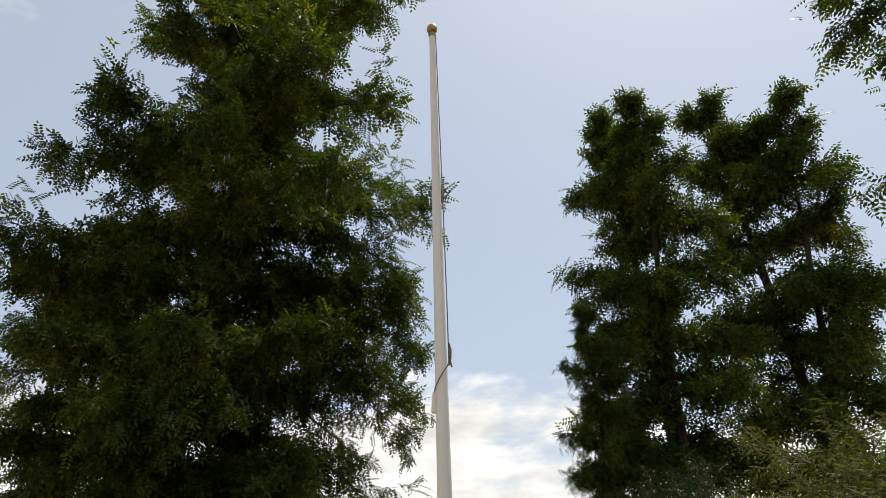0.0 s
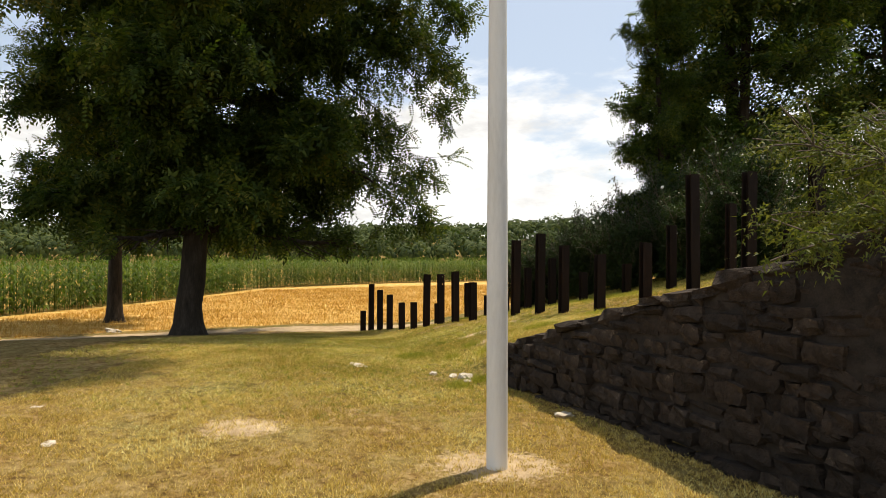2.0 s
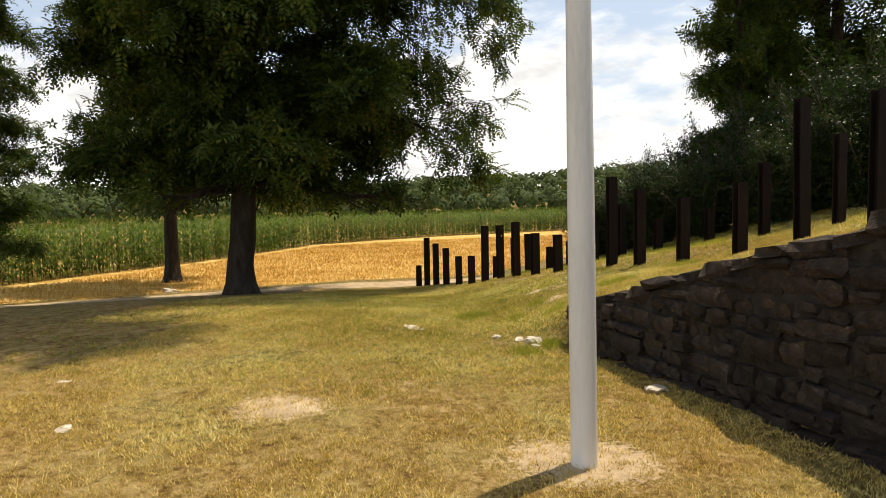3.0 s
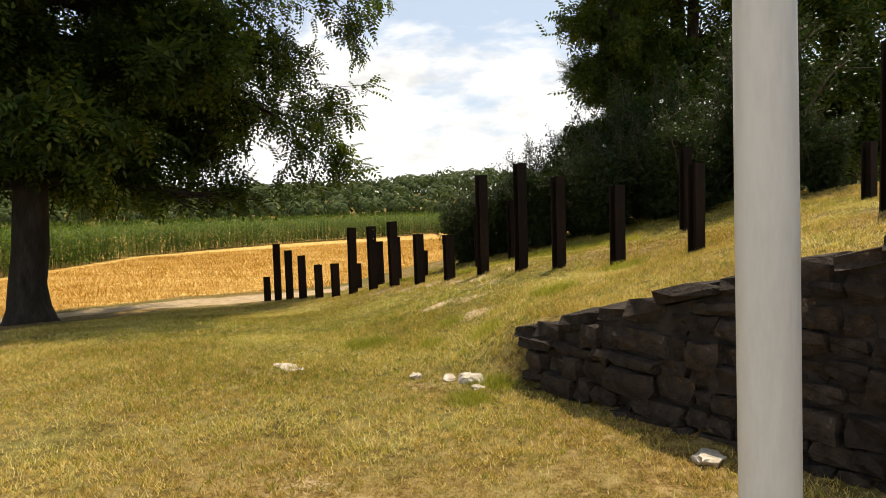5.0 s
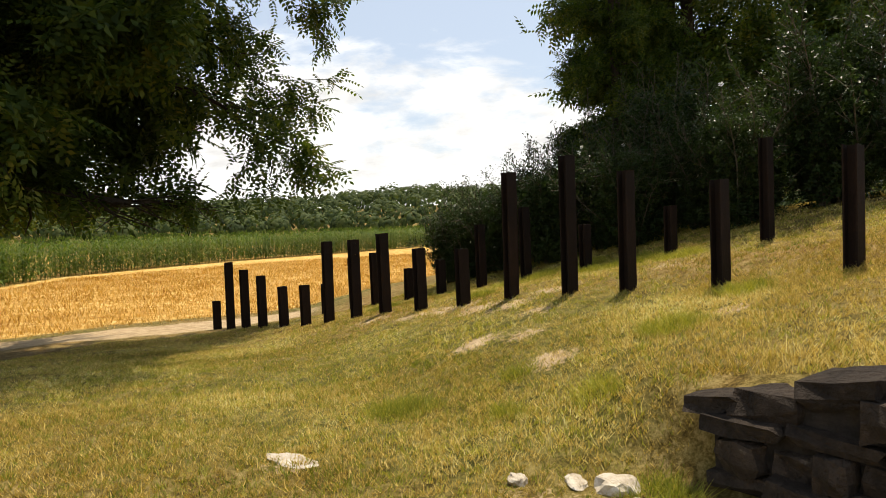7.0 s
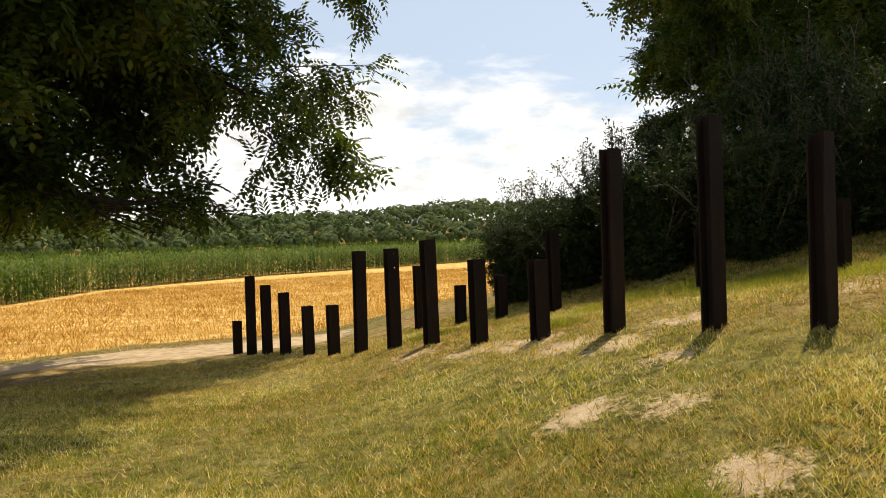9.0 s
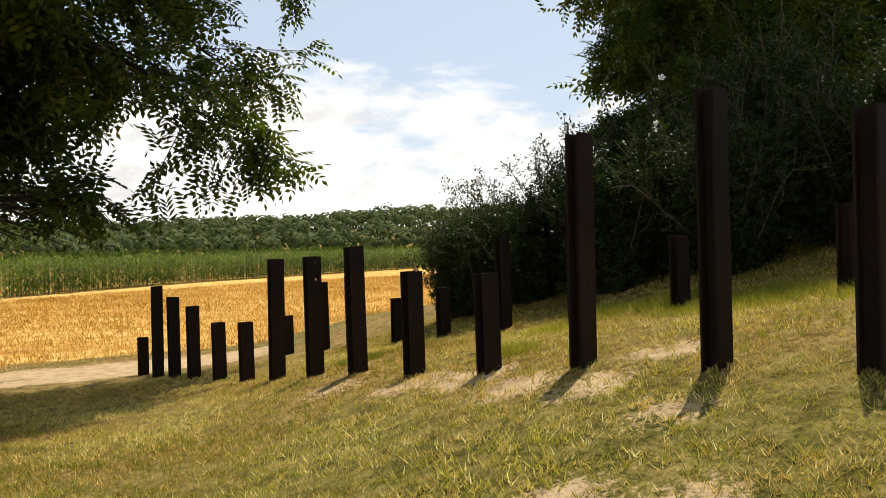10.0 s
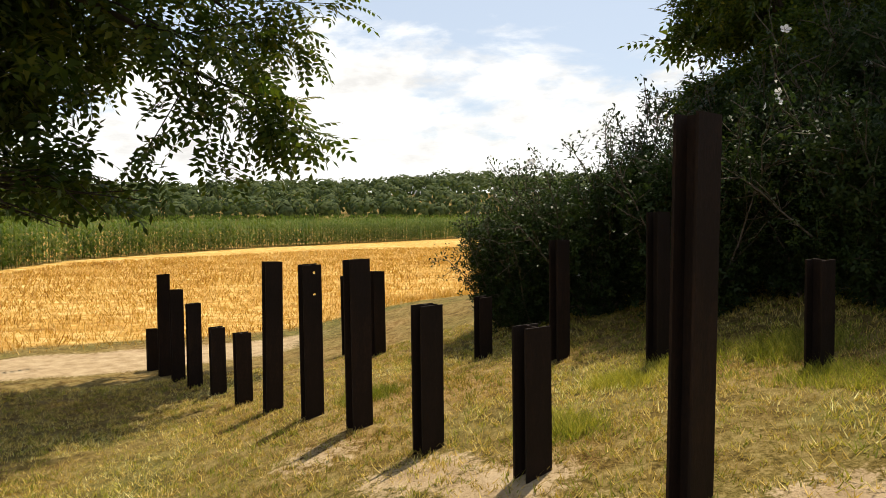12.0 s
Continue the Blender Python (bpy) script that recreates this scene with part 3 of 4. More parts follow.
def tree_meshes(seed, tall, trunk_r, reach, clear, leaf_budget, stems=1, lean=(0, 0), flat=1.0, bias=(0, 0, 0), limb_count=34, leaf=None, under=2.6, low_heavy=1.0, inner=0, plate=0.6, spread=0.17, low_bias=None, long_limbs=()):
    """Meshes of a locust: trunk, limbs, crown. reach(t): the crown's radius at height share t."""
    rng = np.random.default_rng(seed)
    trunk, limbs, tips, tdirs, main = [], [], [], [], []
    tops = []
    for s in range(stems):
        ang = 2 * np.pi * s / max(1, stems) + 0.6
        off = (0.07 * tall * np.cos(ang), 0.07 * tall * np.sin(ang)) if stems > 1 else (0, 0)
        zz = np.linspace(0, 1, 16)
        hgt = tall * (1 - 0.08 * s)
        sway = np.cumsum(rng.normal(0, 0.035, (16, 2)), 0) * (tall / 12)
        px = lean[0] * zz * tall + off[0] * zz ** 1.2 + sway[:, 0] * zz
        py = lean[1] * zz * tall + off[1] * zz ** 1.2 + sway[:, 1] * zz
        pts = np.stack([px, py, zz * hgt - 0.15], -1)
        rad = trunk_r * (1 - zz) ** 0.8 * (0.75 if s else 1) + 0.015
        rad[0] *= 1.6
        rad[1] *= 1.05
        extra = np.array([[px[0], py[0], z_] for z_ in (0.08, 0.35, 0.85)])
        flare = trunk_r * np.array([1.55, 1.25, 1.06]) if not s else rad[1] * np.ones(3)
        trunk.append(tube(np.concatenate([pts[:1], extra, pts[1:]]), np.concatenate([rad[:1] * 1.2, flare, rad[1:]]), 12))
        tops.append((pts, rad))
    n_limb = int(limb_count / stems) + 6
    for pts, rad in tops:
        for i in range(n_limb):
            t = clear + (0.985 - clear) * ((i + rng.uniform(0, 0.9)) / n_limb) ** low_heavy
            k = t * 15
            i0 = min(14, int(k))
            base = pts[i0] + (pts[i0 + 1] - pts[i0]) * (k - i0)
            ang = i * 2.4 + rng.uniform(-0.5, 0.5)
            u = np.array([np.cos(ang), np.sin(ang)])
            up_share = float(ss(t, 0.22, 0.42))
            bx, by = [lo_ + (hi_ - lo_) * up_share for lo_, hi_ in zip(low_bias or bias[:2], bias[:2])]
            ln = reach(t) * rng.uniform(0.80, 1.04) * (1 + bx * u[0] + by * u[1])
            if ln < 0.3:
                continue
            rise = 0.10 + 0.95 * t * t + bias[2]
            lp, lr = limb(base, (u[0], u[1], rise), ln, max(0.02, 0.32 * rad[i0] + 0.02), rng, 8, -0.055 * flat)
            lp[:, 2] = np.maximum(lp[:, 2], under + 0.2)
            main.append((lp, lr, ln))
    for tx, ty, tz in long_limbs:
        pts, rad = tops[0]
        i0 = int(np.argmin(np.abs(pts[:, 2] - tz - 1.6)))
        share = np.linspace(0, 1, 9)[:, None]
        goal = np.array([tx, ty, tz])
        lp = pts[i0] * (1 - share) + goal * share + rng.normal(0, 0.10, (9, 3)) * share
        lp[:, 2] += 0.9 * np.sin(np.pi * share[:, 0])
        main.append((lp, np.linspace(0.32 * rad[i0] + 0.02, 0.012, 9), float(np.linalg.norm(goal - pts[i0]))))
    for lp, lr, ln in main:
        limbs.append(tube(lp, lr, 6))
        for q in range(1, 9):
            for _ in range(3):
                dr = lp[q] - lp[q - 1]
                dr = dr / np.linalg.norm(dr) + rng.normal(0, 0.7, 3) * (1, 1, plate)
                sl = min(ln * 0.42, 2.3) * rng.uniform(0.45, 1.0) * (1 if q < 8 else 0.6)
                sp, sr = limb(lp[q], dr, sl, max(0.008, lr[q] * 0.45), rng, 5, -0.04 * flat, 0.2)
                sp[:, 2] = np.maximum(sp[:, 2], under - 0.35 + 0.1 * np.arange(6)[::-1])
                limbs.append(tube(sp[[0, 2, 5]], sr[[0, 2, 5]], 3))
                for w in range(1, 6):
                    tips.append(sp[w])
                    tdirs.append(sp[w] - sp[w - 1])
    tips, tdirs = np.array(tips), np.array(tdirs)
    tdirs /= np.linalg.norm(tdirs, axis=1, keepdims=True)
    keep = tips[:, 2] > under + 0.8 * np.exp(-np.hypot(tips[:, 0], tips[:, 1]) / 3)
    tips, tdirs = tips[keep], tdirs[keep]
    per = max(1, round(leaf_budget / len(tips)))
    crown = scatter_leaves(tips, tdirs, rng, per, leaf or pinnate(), np.array([1, 1, plate]) * spread, 0.22, (0.8, 1.3))
    if inner:
        rad_ = np.hypot(tips[:, 0] - lean[0] * tips[:, 2], tips[:, 1] - lean[1] * tips[:, 2])
        lim = np.array([(0.98 if z < 0.4 * tall else 0.82) * reach(min(1, z / tall)) for z in tips[:, 2]])
        deep = tips[(rad_ < lim) & (tips[:, 2] > under + 0.5) & (tips[:, 2] < 0.9 * tall)]
        crown = merged([crown, leaf_mass(deep, rng, inner, (0.16, 0.30), plate)])
    return (smooth(mesh_fast("trunk", *merged(trunk + limbs), M_BARK)), mesh_fast("crown", *crown, M_LOCUST))


def plant_tree(name, meshes, x, y, rz, scale, label, group=""):
    root = tagged(new(name), label, "tree", group)
    root.matrix_basis = pose(x, y, ground_z(x, y) - 0.02, 0, 0, rz) @ Matrix.Diagonal((scale, scale, scale, 1))
    for nm, me in zip(("trunk", "crown"), meshes):
        part(nm, me, root)
    return root


def build_trees():
    def oval(rmax, lo, top=0.82):
        return lambda t: rmax * (lo + (1 - lo) * math.sin(math.pi * min(1, max(0, t)) ** 0.9)) * (1 if t < top else 1 - 0.72 * (t - top) / (1 - top))
    def wide(t):
        return (4.2 + 1.9 * float(ss(t, 0.22, 0.42))) * (1 if t < 0.72 else 1 - 0.72 * (t - 0.72) / 0.28)
    big = tree_meshes(11, 24.8, 0.33, wide, 0.12, 42000, lean=(0.06, 0.0), bias=(0.18, -0.08, 0.0), low_bias=(0.06, 0.16), long_limbs=((5.3, 4.8, 5.0), (5.7, 3.2, 3.5), (6.0, 4.6, 7.4), (6.2, 5.2, 8.8), (5.0, 5.8, 10.5), (6.5, 4.0, 10.2), (4.4, 4.8, 6.6), (6.8, 1.5, 12.0)), flat=0.8, limb_count=64, under=2.4, low_heavy=1.35, leaf=pinnate(5, 0.42, 0.062, 0.125, True), inner=26000, plate=0.5, spread=0.16)
    plant_tree("locust_tree", big, -8.5, 15.6, 0, 1.0, "large old locust tree, drooping feathery crown, dark trunk on the lawn")
    slim = tree_meshes(23, 19.5, 0.24, oval(2.75, 0.95, 0.66), 0.12, 13500, stems=2, limb_count=40, flat=0.8, under=2.2, leaf=pinnate(4, 0.40, 0.066, 0.14, True), inner=5000, plate=0.6)
    mid_ = tree_meshes(37, 19.0, 0.27, oval(3.7, 0.8), 0.2, 11500, limb_count=36, flat=0.8, under=4.2, leaf=pinnate(4, 0.40, 0.064, 0.135, True), inner=4500, plate=0.55)
    plant_tree("locust_tree", mid_, -15.15, 21.6, 40, 0.93, "slender locust tree beside the dirt track")
    plant_tree("locust_tree", slim, -15.9, 14.2, 150, 0.60, "leafy locust tree at the lawn's far edge")
    behind = "locusts behind the shrubs"
    plant_tree("locust_tree", slim, 7.5, 22.4, 70, 1.14, "tall two-stemmed locust tree behind the shrubs", behind)
    plant_tree("locust_tree", slim, 14.7, 26.1, 105, 1.36, "tall locust tree with forked stem behind the shrubs", behind)
    plant_tree("locust_tree", slim, 4.7, 19.5, 200, 0.50, "young locust tree among the shrubs", behind)
    plant_tree("locust_tree", mid_, 11.5, 6.8, 300, 0.80, "locust tree on the bank, branch hanging over the lawn", behind)



# ---- shrubs ----
def shrub_meshes(seed, tall, radius, leaves, leaf, mat, flowers=0):
    rng = np.random.default_rng(seed)
    wood, tips, dirs = [], [], []
    for i in range(26):
        ang, out = rng.uniform(0, 2 * np.pi), math.sqrt(rng.uniform(0, 1))
        d = np.array([np.cos(ang) * out * radius, np.sin(ang) * out * radius, tall * rng.uniform(0.55, 1.0)])
        ln = np.linalg.norm(d)
        p, r_ = limb((np.cos(ang) * 0.15, np.sin(ang) * 0.15, -0.1), d, ln, 0.022, rng, 8, -0.01, 0.10)
        wood.append(tube(p, r_, 5))
        for q in range(1, 9):
            for _ in range(3):
                sp, sr = limb(p[q], (p[q] - p[q - 1]) * 2 + rng.normal(0, 0.35, 3), radius * 0.5 * rng.uniform(0.4, 1), 0.006, rng, 4, 0.03, 0.2)
                wood.append(tube(sp[::2], sr[::2], 3))
                for w in range(1, 5):
                    tips.append(sp[w])
                    dirs.append(sp[w] - sp[w - 1])
    tips, dirs = np.array(tips), np.array(dirs)
    dirs /= np.linalg.norm(dirs, axis=1, keepdims=True)
    per = max(1, int(leaves / len(tips)))
    crown = scatter_leaves(tips, dirs, rng, per, leaf, 0.07, 0.1)
    deep = tips[(np.hypot(tips[:, 0], tips[:, 1]) < 0.8 * radius) & (tips[:, 2] < 0.8 * tall)]
    crown = merged([crown, leaf_mass(deep, rng, 6500, (0.06, 0.11), loose=0.12)])
    res = [mesh_fast("stems", *merged(wood), M_TWIG), mesh_fast("foliage", *crown, mat)]
    spots = tips[rng.choice(len(tips), flowers, replace=False)] if flowers else []
    return res, spots


def flower_mesh():
    parts_ = []
    for i in range(5):
        a = i * 2 * np.pi / 5
        v = np.array([(0.004, 0, 0), (0.028, 0.019, 0.012), (0.046, 0.012, 0.02), (0.046, -0.012, 0.02), (0.028, -0.019, 0.012)])
        c, s = np.cos(a), np.sin(a)
        parts_.append((v @ np.array([[c, s, 0], [-s, c, 0], [0, 0, 1]]), np.arange(5), np.array([0])))
    return mesh_fast("flower", *merged(parts_), M_PETAL)


def build_shrubs():
    leafs = simple_leaf(0.070, 0.036)
    a_m, a_s = shrub_meshes(51, 2.5, 1.05, 11000, leafs, M_SHRUB, 4)
    b_m, b_s = shrub_meshes(52, 3.1, 1.0, 11000, simple_leaf(0.078, 0.036), M_SHRUB, 3)
    fl = flower_mesh()
    spots = [(-14.5, 10.85, 0, 0.60), (-14.1, 10.9, 0, 0.66), (-13.4, 11.2, 0, 0.72), (-12.8, 11.6, 1, 0.70), (-12.0, 11.0, 0, 0.72), (-11.2, 11.5, 1, 0.60), (-10.4, 11.1, 0, 0.70), (-9.6, 11.7, 1, 0.58), (-8.7, 11.3, 0, 0.72),
             (-7.66, 11.75, 1, 0.92), (-6.7, 11.6, 0, 0.46), (-5.6, 12.3, 1, 0.42), (-4.4, 12.1, 0, 0.46), (-12.2, 12.4, 0, 0.92), (-10.87, 12.9, 1, 0.98), (-9.2, 12.6, 0, 0.74), (-3.0, 12.5, 1, 0.45)]
    for i, (a, n_, k, sc) in enumerate(spots):
        x, y = at(a, n_)
        lab = "dense dark green shrub with a few white hibiscus flowers" if k == 0 else "tall upright leafy shrub behind the posts"
        root = tagged(new("shrub"), lab, "shrub", "shrubs behind the posts")
        root.matrix_basis = pose(x, y, ground_z(x, y), 0, 0, i * 77) @ Matrix.Diagonal((sc, sc, sc, 1))
        ms, fs = (a_m, a_s) if k == 0 else (b_m, b_s)
        part("woody_frame", ms[0], root)
        part("foliage", ms[1], root)
        for j, p in enumerate(fs):
            f = part("flower", fl, root, "white hibiscus flower")
            f.matrix_basis = pose(*(np.array(p) * 1.04), 55 + 10 * (j % 4), 0, j * 67) @ Matrix.Diagonal((1.1, 1.1, 1.1, 1))


def build_juniper():
    """Spreading juniper that hangs over the wall."""
    rng = np.random.default_rng(71)
    wood, tips, dirs = [], [], []
    for i in range(120):
        ang = rng.uniform(0, 2 * np.pi)
        out = math.sqrt(rng.uniform(0.05, 1))
        ln = 2.1 * out * rng.uniform(0.75, 1.1)
        up = 0.75 * (1 - out) + 0.22
        p, r_ = limb((rng.uniform(-0.6, 0.6), rng.uniform(-0.6, 0.6), 0.1), (np.cos(ang), np.sin(ang), up + rng.uniform(-0.1, 0.25)), ln + 0.5, 0.022, rng, 8, -0.02, 0.09)
        wood.append(tube(p, r_, 5))
        for q in range(2, 9):
            for _ in range(4):
                sp, sr = limb(p[q], (p[q] - p[q - 1]) * 3 + rng.normal(0, 0.30, 3), 0.42 * rng.uniform(0.4, 1), 0.005, rng, 4, -0.03, 0.15)
                wood.append(tube(sp[::2], sr[::2], 3))
                for w in range(1, 5):
                    tips.append(sp[w])
                    dirs.append(sp[w] - sp[w - 1])
    tips, dirs = np.array(tips), np.array(dirs)
    dirs /= np.linalg.norm(dirs, axis=1, keepdims=True)
    spray = pinnate(3, 0.10, 0.012, 0.034)
    crown = scatter_leaves(tips, dirs * 2.0, rng, 3, spray, 0.035, 0.05)
    deep = tips[(tips[:, 2] < 1.0 - 0.25 * np.hypot(tips[:, 0], tips[:, 1]))]
    crown = merged([crown, leaf_mass(deep, rng, 60000, (0.022, 0.045), loose=0.06)])
    x, y = at(0.25, 6.5)
    root = tagged(new("juniper"), "wide feathery juniper bush sprawling over the stone wall", "shrub")
    root.matrix_basis = pose(x, y, ground_z(x, y), 0, 0, 20)
    part("woody_frame", mesh_fast("woody_frame", *merged(wood), M_TWIG), root)
    part("foliage", mesh_fast("foliage", *crown, M_JUNIPER), root)


# ---- maize, stubble, woodland ----
EDGE = [(-48, -2), (-24, 12), (-21.3, 20), (-21, 32), (-21.5, 48), (-14, 61), (3, 80), (34, 112), (90, 150)]


def along_edge(step):
    pts = []
    for (x0, y0), (x1, y1) in zip(EDGE, EDGE[1:]):
        ln = math.hypot(x1 - x0, y1 - y0)
        nx, ny = -(y1 - y0) / ln, (x1 - x0) / ln
        for i in range(int(ln / step)):
            t = (i + 0.5) * step / ln
            pts.append((x0 + (x1 - x0) * t, y0 + (y1 - y0) * t, nx, ny))
    return np.array(pts)


def maize_template(seed):
    rng = np.random.default_rng(seed)
    v, f = [], []
    hgt = 2.25
    for s in range(3):
        a = s * 2.1
        v += [(0.014 * np.cos(a), 0.014 * np.sin(a), 0), (0.006 * np.cos(a), 0.006 * np.sin(a), hgt)]
    f += [(0, 2, 3, 1), (2, 4, 5, 3), (4, 0, 1, 5)]
    for i in range(9):
        z = 0.12 + i * 0.235
        a = i * np.pi + rng.uniform(-0.7, 0.7)
        ln, w = rng.uniform(0.55, 0.85) * (0.7 if i > 7 else 1), 0.09
        c, s = np.cos(a), np.sin(a)
        k = len(v)
        for t, up, ww in ((0, 0, 0.5), (0.35, 0.26, 1.0), (0.7, 0.22, 0.8)):
            for sg in (-1, 1):
                v.append((c * ln * t - s * w * ww * sg / 2, s * ln * t + c * w * ww * sg / 2, z + up * ln * 1.2))
        v.append((c * ln, s * ln, z - 0.02))
        f += [(k, k + 1, k + 3, k + 2), (k + 2, k + 3, k + 5, k + 4), (k + 4, k + 5, k + 6)]
    for i in range(4):
        a = i * 1.57
        k = len(v)
        v += [(0, 0, hgt - 0.03), (0.10 * np.cos(a), 0.10 * np.sin(a), hgt + 0.22), (0.10 * np.cos(a) + 0.014, 0.10 * np.sin(a) + 0.014, hgt + 0.16)]
        f.append((k, k + 1, k + 2))
    return np.array(v), f


def build_maize():
    rng = np.random.default_rng(81)
    base = along_edge(0.24)
    near = base[(base[:, 1] < 100)]
    pos = []
    for row in range(5):
        jit = rng.normal(0, 0.05, (len(near), 2))
        pos.append(np.stack([near[:, 0] + near[:, 2] * (0.3 + 0.72 * row) + jit[:, 0], near[:, 1] + near[:, 3] * (0.3 + 0.72 * row) + jit[:, 1]], -1))
    far = along_edge(0.55)
    for row in range(8):
        jit = rng.normal(0, 0.25, (len(far), 2))
        dd = 4.3 + 1.9 * row * (1 + 0.14 * row)
        pos.append(np.stack([far[:, 0] + far[:, 2] * dd + jit[:, 0], far[:, 1] + far[:, 3] * dd + jit[:, 1]], -1))
    out = []
    for k in range(2):
        tv, tf = maize_template(82 + k)
        p = np.concatenate([q[k::2] for q in pos])
        z = height(p[:, 0], p[:, 1])
        ang = rng.uniform(0, 2 * np.pi, len(p))
        sc = rng.uniform(0.88, 1.10, len(p))
        c, s, o = np.cos(ang), np.sin(ang), np.zeros(len(p))
        mats = np.stack([np.stack([c, -s, o], -1), np.stack([s, c, o], -1), np.stack([o, o, o + 1], -1)], 1) * sc[:, None, None]
        out.append(stamp(tv, tf, mats, np.stack([p[:, 0], p[:, 1], z], -1)))
    tagged(new("maize_field", mesh_fast("maize_field", *merged(out), M_CORN)), "tall green maize standing behind the stubble", "crop", kind="stuff")


def build_stubble():
    """Cut straw standing in the field nearest the lawn."""
    rng = np.random.default_rng(91)
    m = 90000
    r_ = 34 * rng.uniform(0, 1, m) ** 1.3
    x = rng.uniform(-20, 14, m)
    y = 20.2 + np.where(x > -8, 0.30 * (x + 8), 0.85 * (x + 8)) + 1.6 + r_
    keep = track_line(x, y) > 2.2 + rng.normal(0, 0.25, m)
    x, y = x[keep], y[keep]
    v_ = np.round((y - 0.25 * x) / 0.30) * 0.30 + rng.normal(0, 0.07, len(x)) - (y - 0.25 * x)
    y = y + v_
    hgt = rng.uniform(0.05, 0.17, len(x)) * (1 + 0.5 * (rng.uniform(0, 1, len(x)) > 0.92))
    tv = np.array([(-0.010, 0, -0.02), (0.010, 0, -0.02), (0, 0, 1.0)])
    ang = rng.uniform(0, np.pi, len(x))
    wd = 1 + r_[keep] / 14
    c, s, o = np.cos(ang), np.sin(ang), np.zeros(len(x))
    lx, ly = rng.normal(0, 0.5, len(x)) * hgt, rng.normal(0, 0.5, len(x)) * hgt
    mats = np.stack([np.stack([c * wd, o, lx], -1), np.stack([s * wd, o + 1, ly], -1), np.stack([o, o, hgt], -1)], 1)
    tagged(new("straw_stubble", mesh_fast("straw_stubble", *stamp(tv, [(0, 1, 2)], mats, np.stack([x, y, height(x, y)], -1)), M_STRAW)), "golden cut straw stubble in rows", "stubble", kind="stuff")


def build_woodland():
    """Wooded hill beyond the fields: crowns built of many leafy clumps."""
    rng = np.random.default_rng(101)
    pos, mats = [], []
    tv = np.array([(-0.5, -0.35, 0), (0.5, -0.4, 0.1), (0.6, 0.4, -0.1), (-0.45, 0.45, 0.05), (0, 0, 0.35)])
    tf = [(0, 1, 4), (1, 2, 4), (2, 3, 4), (3, 0, 4)]
    for ring in range(9):
        dist = 205 + 17 * ring
        step = 7.6 / dist
        for az in np.arange(-1.15, 1.25, step):
            az_ = az + rng.uniform(-0.4, 0.4) * step
            dd = dist + rng.uniform(-7, 7)
            x, y = dd * math.sin(az_), dd * math.cos(az_)
            slope = 0.72 + 0.28 * float(ss(az_, -0.45, -0.05)) + 0.06 * math.sin(az_ * 9) + 0.05 * math.sin(az_ * 23 + 1)
            z = ground_z(x, y) * slope - 0.5 + 0.25 * ring
            r_ = rng.uniform(3.2, 5.4)
            hh = r_ * rng.uniform(0.85, 1.25)
            m = 90
            th, ph = rng.uniform(0, 2 * np.pi, m), np.arccos(rng.uniform(-0.35, 1, m))
            nrm = np.stack([np.sin(ph) * np.cos(th), np.sin(ph) * np.sin(th), np.cos(ph)], -1)
            c = np.array([x, y, z + 3.4]) + nrm * np.array([r_, r_, hh]) * rng.uniform(0.78, 1.05, (m, 1))
            pos.append(c)
            mats.append(frames_of(np.cross(nrm, rng.normal(0, 1, (m, 3))), nrm, rng.uniform(0.8, 1.5, m)))
    me = mesh_fast("woodland", *stamp(tv, tf, np.concatenate(mats), np.concatenate(pos)), M_WOOD)
    tagged(new("woodland", me), "distant green wooded hillside beyond the maize", "woods", kind="stuff")


def grass(name, label, mat, count, seed, region, hgt, wid, keep, clump=0.05):
    rng = np.random.default_rng(seed)
    (x0, x1), (y0, y1) = region
    tuft = max(1, count // 7)
    cx, cy = rng.uniform(x0, x1, tuft), rng.uniform(y0, y1, tuft)
    ok = keep(cx, cy, rng)
    cx, cy = cx[ok], cy[ok]
    x = np.repeat(cx, 7) + rng.normal(0, clump, len(cx) * 7)
    y = np.repeat(cy, 7) + rng.normal(0, clump, len(cx) * 7)
    a, n_ = x * D[0] + y * D[1], x * N[0] + y * N[1]
    ok = ~((a > WALL_A0 - 0.1) & (n_ > WALL_N - 0.06) & (n_ < WALL_N + 0.40))
    x, y = x[ok], y[ok]
    h_ = rng.uniform(*hgt, len(x))
    ang = rng.uniform(0, 2 * np.pi, len(x))
    c, s, o = np.cos(ang), np.sin(ang), np.zeros(len(x))
    ln = h_ * rng.uniform(0.2, 1.5, len(x))
    tilt = rng.uniform(0, 2 * np.pi, len(x))
    tv = np.array([(-0.5, 0, -0.1), (0.5, 0, -0.1), (0, 1, 1.0)])
    mats = np.stack([np.stack([c * wid, ln * np.cos(tilt), o], -1), np.stack([s * wid, ln * np.sin(tilt), o], -1), np.stack([o, o, h_], -1)], 1)
    me = mesh_fast(name, *stamp(tv, [(0, 1, 2)], mats, np.stack([x, y, height(x, y)], -1)), mat)
    tagged(new(name, me), label, "grass", kind="stuff")


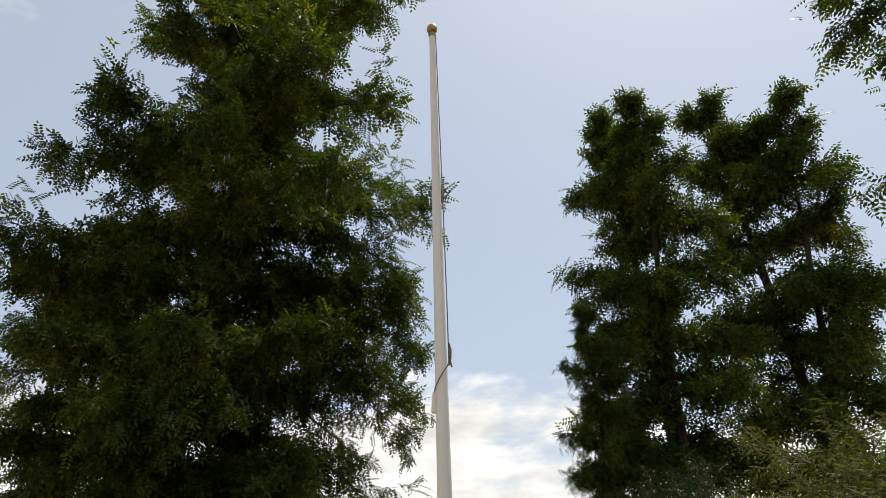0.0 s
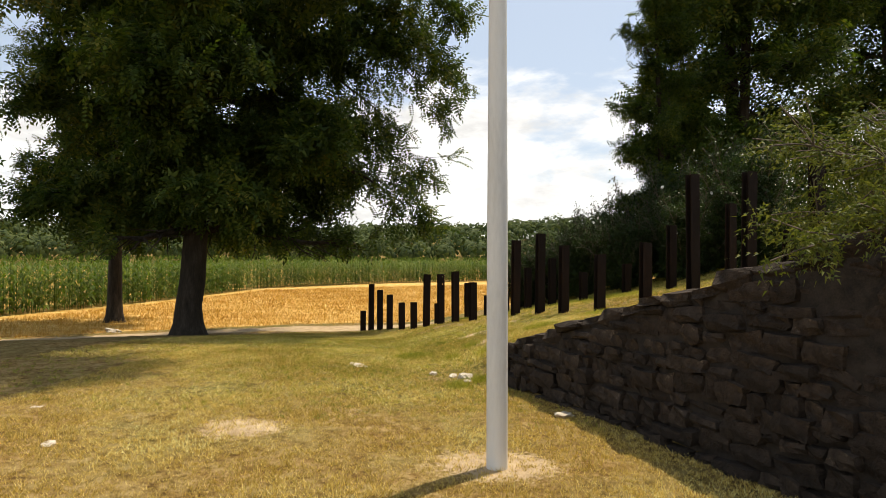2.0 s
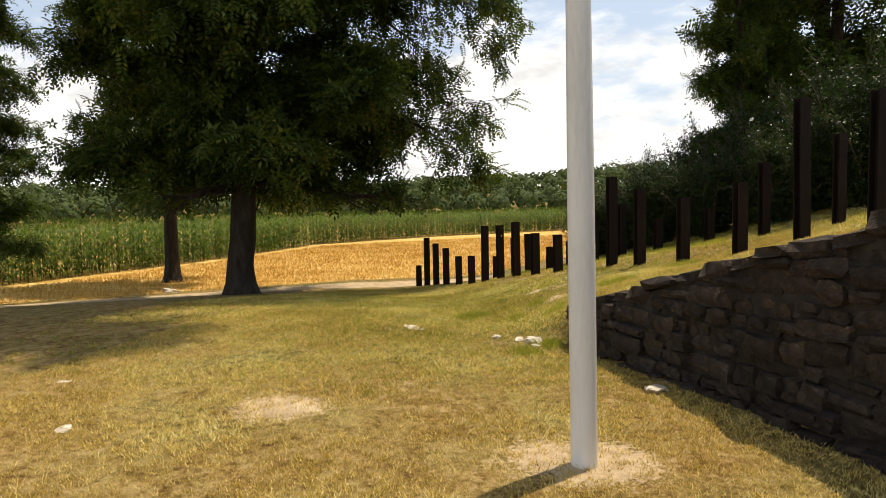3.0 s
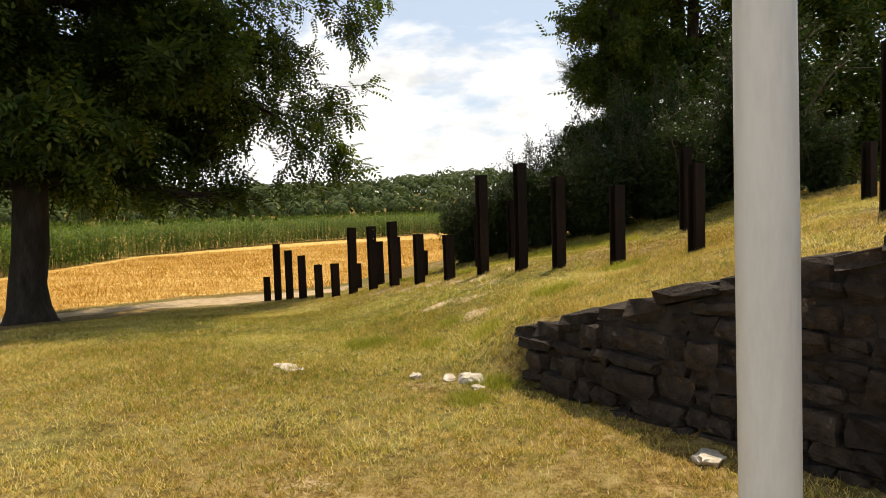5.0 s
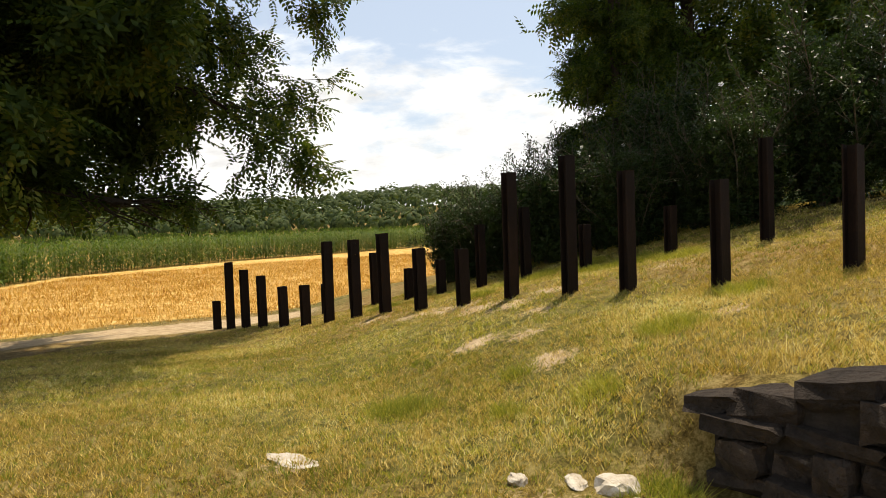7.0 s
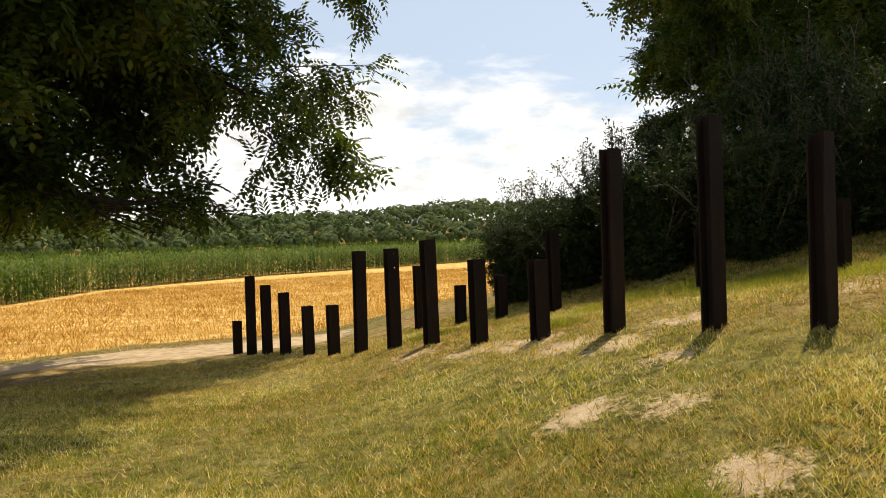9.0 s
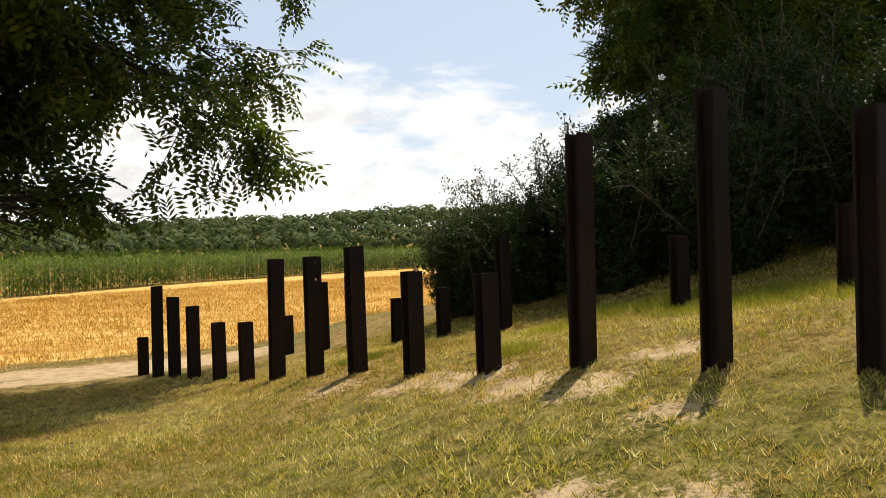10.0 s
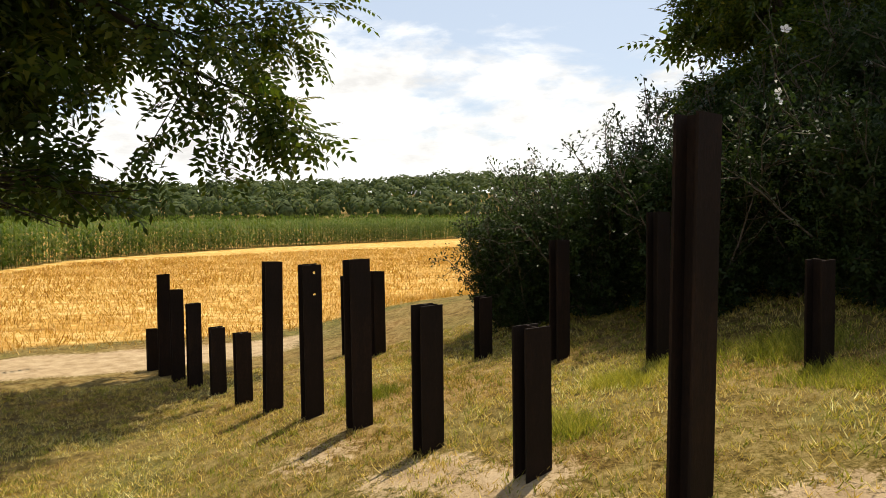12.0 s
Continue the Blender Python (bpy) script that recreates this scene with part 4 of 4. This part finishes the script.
def build_grass():
    def bareness(x, y):
        b = np.zeros(len(x))
        for bx, by, br, bs in BARE:
            b = np.maximum(b, bs * np.exp(-(((x - bx) / br) ** 2 + ((y - by) / (br * 0.8)) ** 2)))
        return b
    lawn_part = lambda x, y, r: (track_line(x, y) < 0.1) & (r.uniform(0, 0.95, len(x)) > bareness(x, y))
    grass("dry_grass", "short dry yellow lawn grass", M_BLADE, 300000, 201, ((-5.0, 3.6), (1.6, 10.5)), (0.012, 0.040), 0.0065, lawn_part, 0.017)
    grass("dry_grass", "short dry yellow grass on the bank", M_BLADE, 190000, 202, ((-7, 6), (8.5, 19)), (0.014, 0.046), 0.008, lawn_part, 0.022)

    def greener(x, y, r):
        g = 0.8 * np.exp(-(((x + 0.9) / 2.4) ** 2 + ((y - 9.8) / 2.8) ** 2)) + 0.5 * ss(x * N[0] + y * N[1], 8.3, 10.2) + 0.5 * np.exp(-(((x + 3.5) / 3.0) ** 2 + ((y - 12) / 3.5) ** 2)) + 0.14
        return lawn_part(x, y, r) & (r.uniform(0, 1, len(x)) < g)
    grass("green_grass", "greener short grass in the lawn", M_GREENBLADE, 260000, 203, ((-7, 5), (5.5, 19)), (0.014, 0.055), 0.008, greener, 0.022)
    wall_foot = lambda x, y, r: (x * N[0] + y * N[1] > WALL_N + 0.36) & (x * N[0] + y * N[1] < WALL_N + 0.75) & (x * D[0] + y * D[1] > -6.3)
    grass("edge_grass", "longer grass along the top of the wall", M_BLADE, 90000, 204, ((0, 5.5), (1, 9)), (0.03, 0.10), 0.006, wall_foot, 0.03)
    tufts = [(0.02, 9.54, 0.16), (0.35, 8.75, 0.2), (0.35, 7.75, 0.22), (0.1, 7.35, 0.2), (-0.9, 9.4, 0.3), (2.0, 9.9, 0.3), (-0.2, 8.9, 0.15), (1.1, 9.3, 0.3), (2.4, 13.4, 0.5), (2.1, 14.5, 0.45), (1.5, 14.9, 0.4), (2.8, 12.6, 0.4), (0.9, 14.6, 0.3), (1.9, 13.7, 0.35), (-1.0, 15.6, 0.3), (0.3, 13.7, 0.3)]

    def in_tuft(x, y, r):
        k = np.zeros(len(x), bool)
        for tx, ty, tr in tufts:
            k |= (x - tx) ** 2 + (y - ty) ** 2 < (tr * r.uniform(0.3, 1, len(x))) ** 2
        return k
    grass("grass_tuft", "taller green weed tufts in the lawn", M_GREENBLADE, 420000, 205, ((-1.4, 3.0), (7.0, 16.2)), (0.03, 0.10), 0.007, in_tuft, 0.03)


build_flagpole()
build_rocks()
build_posts()
build_trees()
build_shrubs()
build_juniper()
build_maize()
build_stubble()
build_woodland()
build_grass()
build_wall()
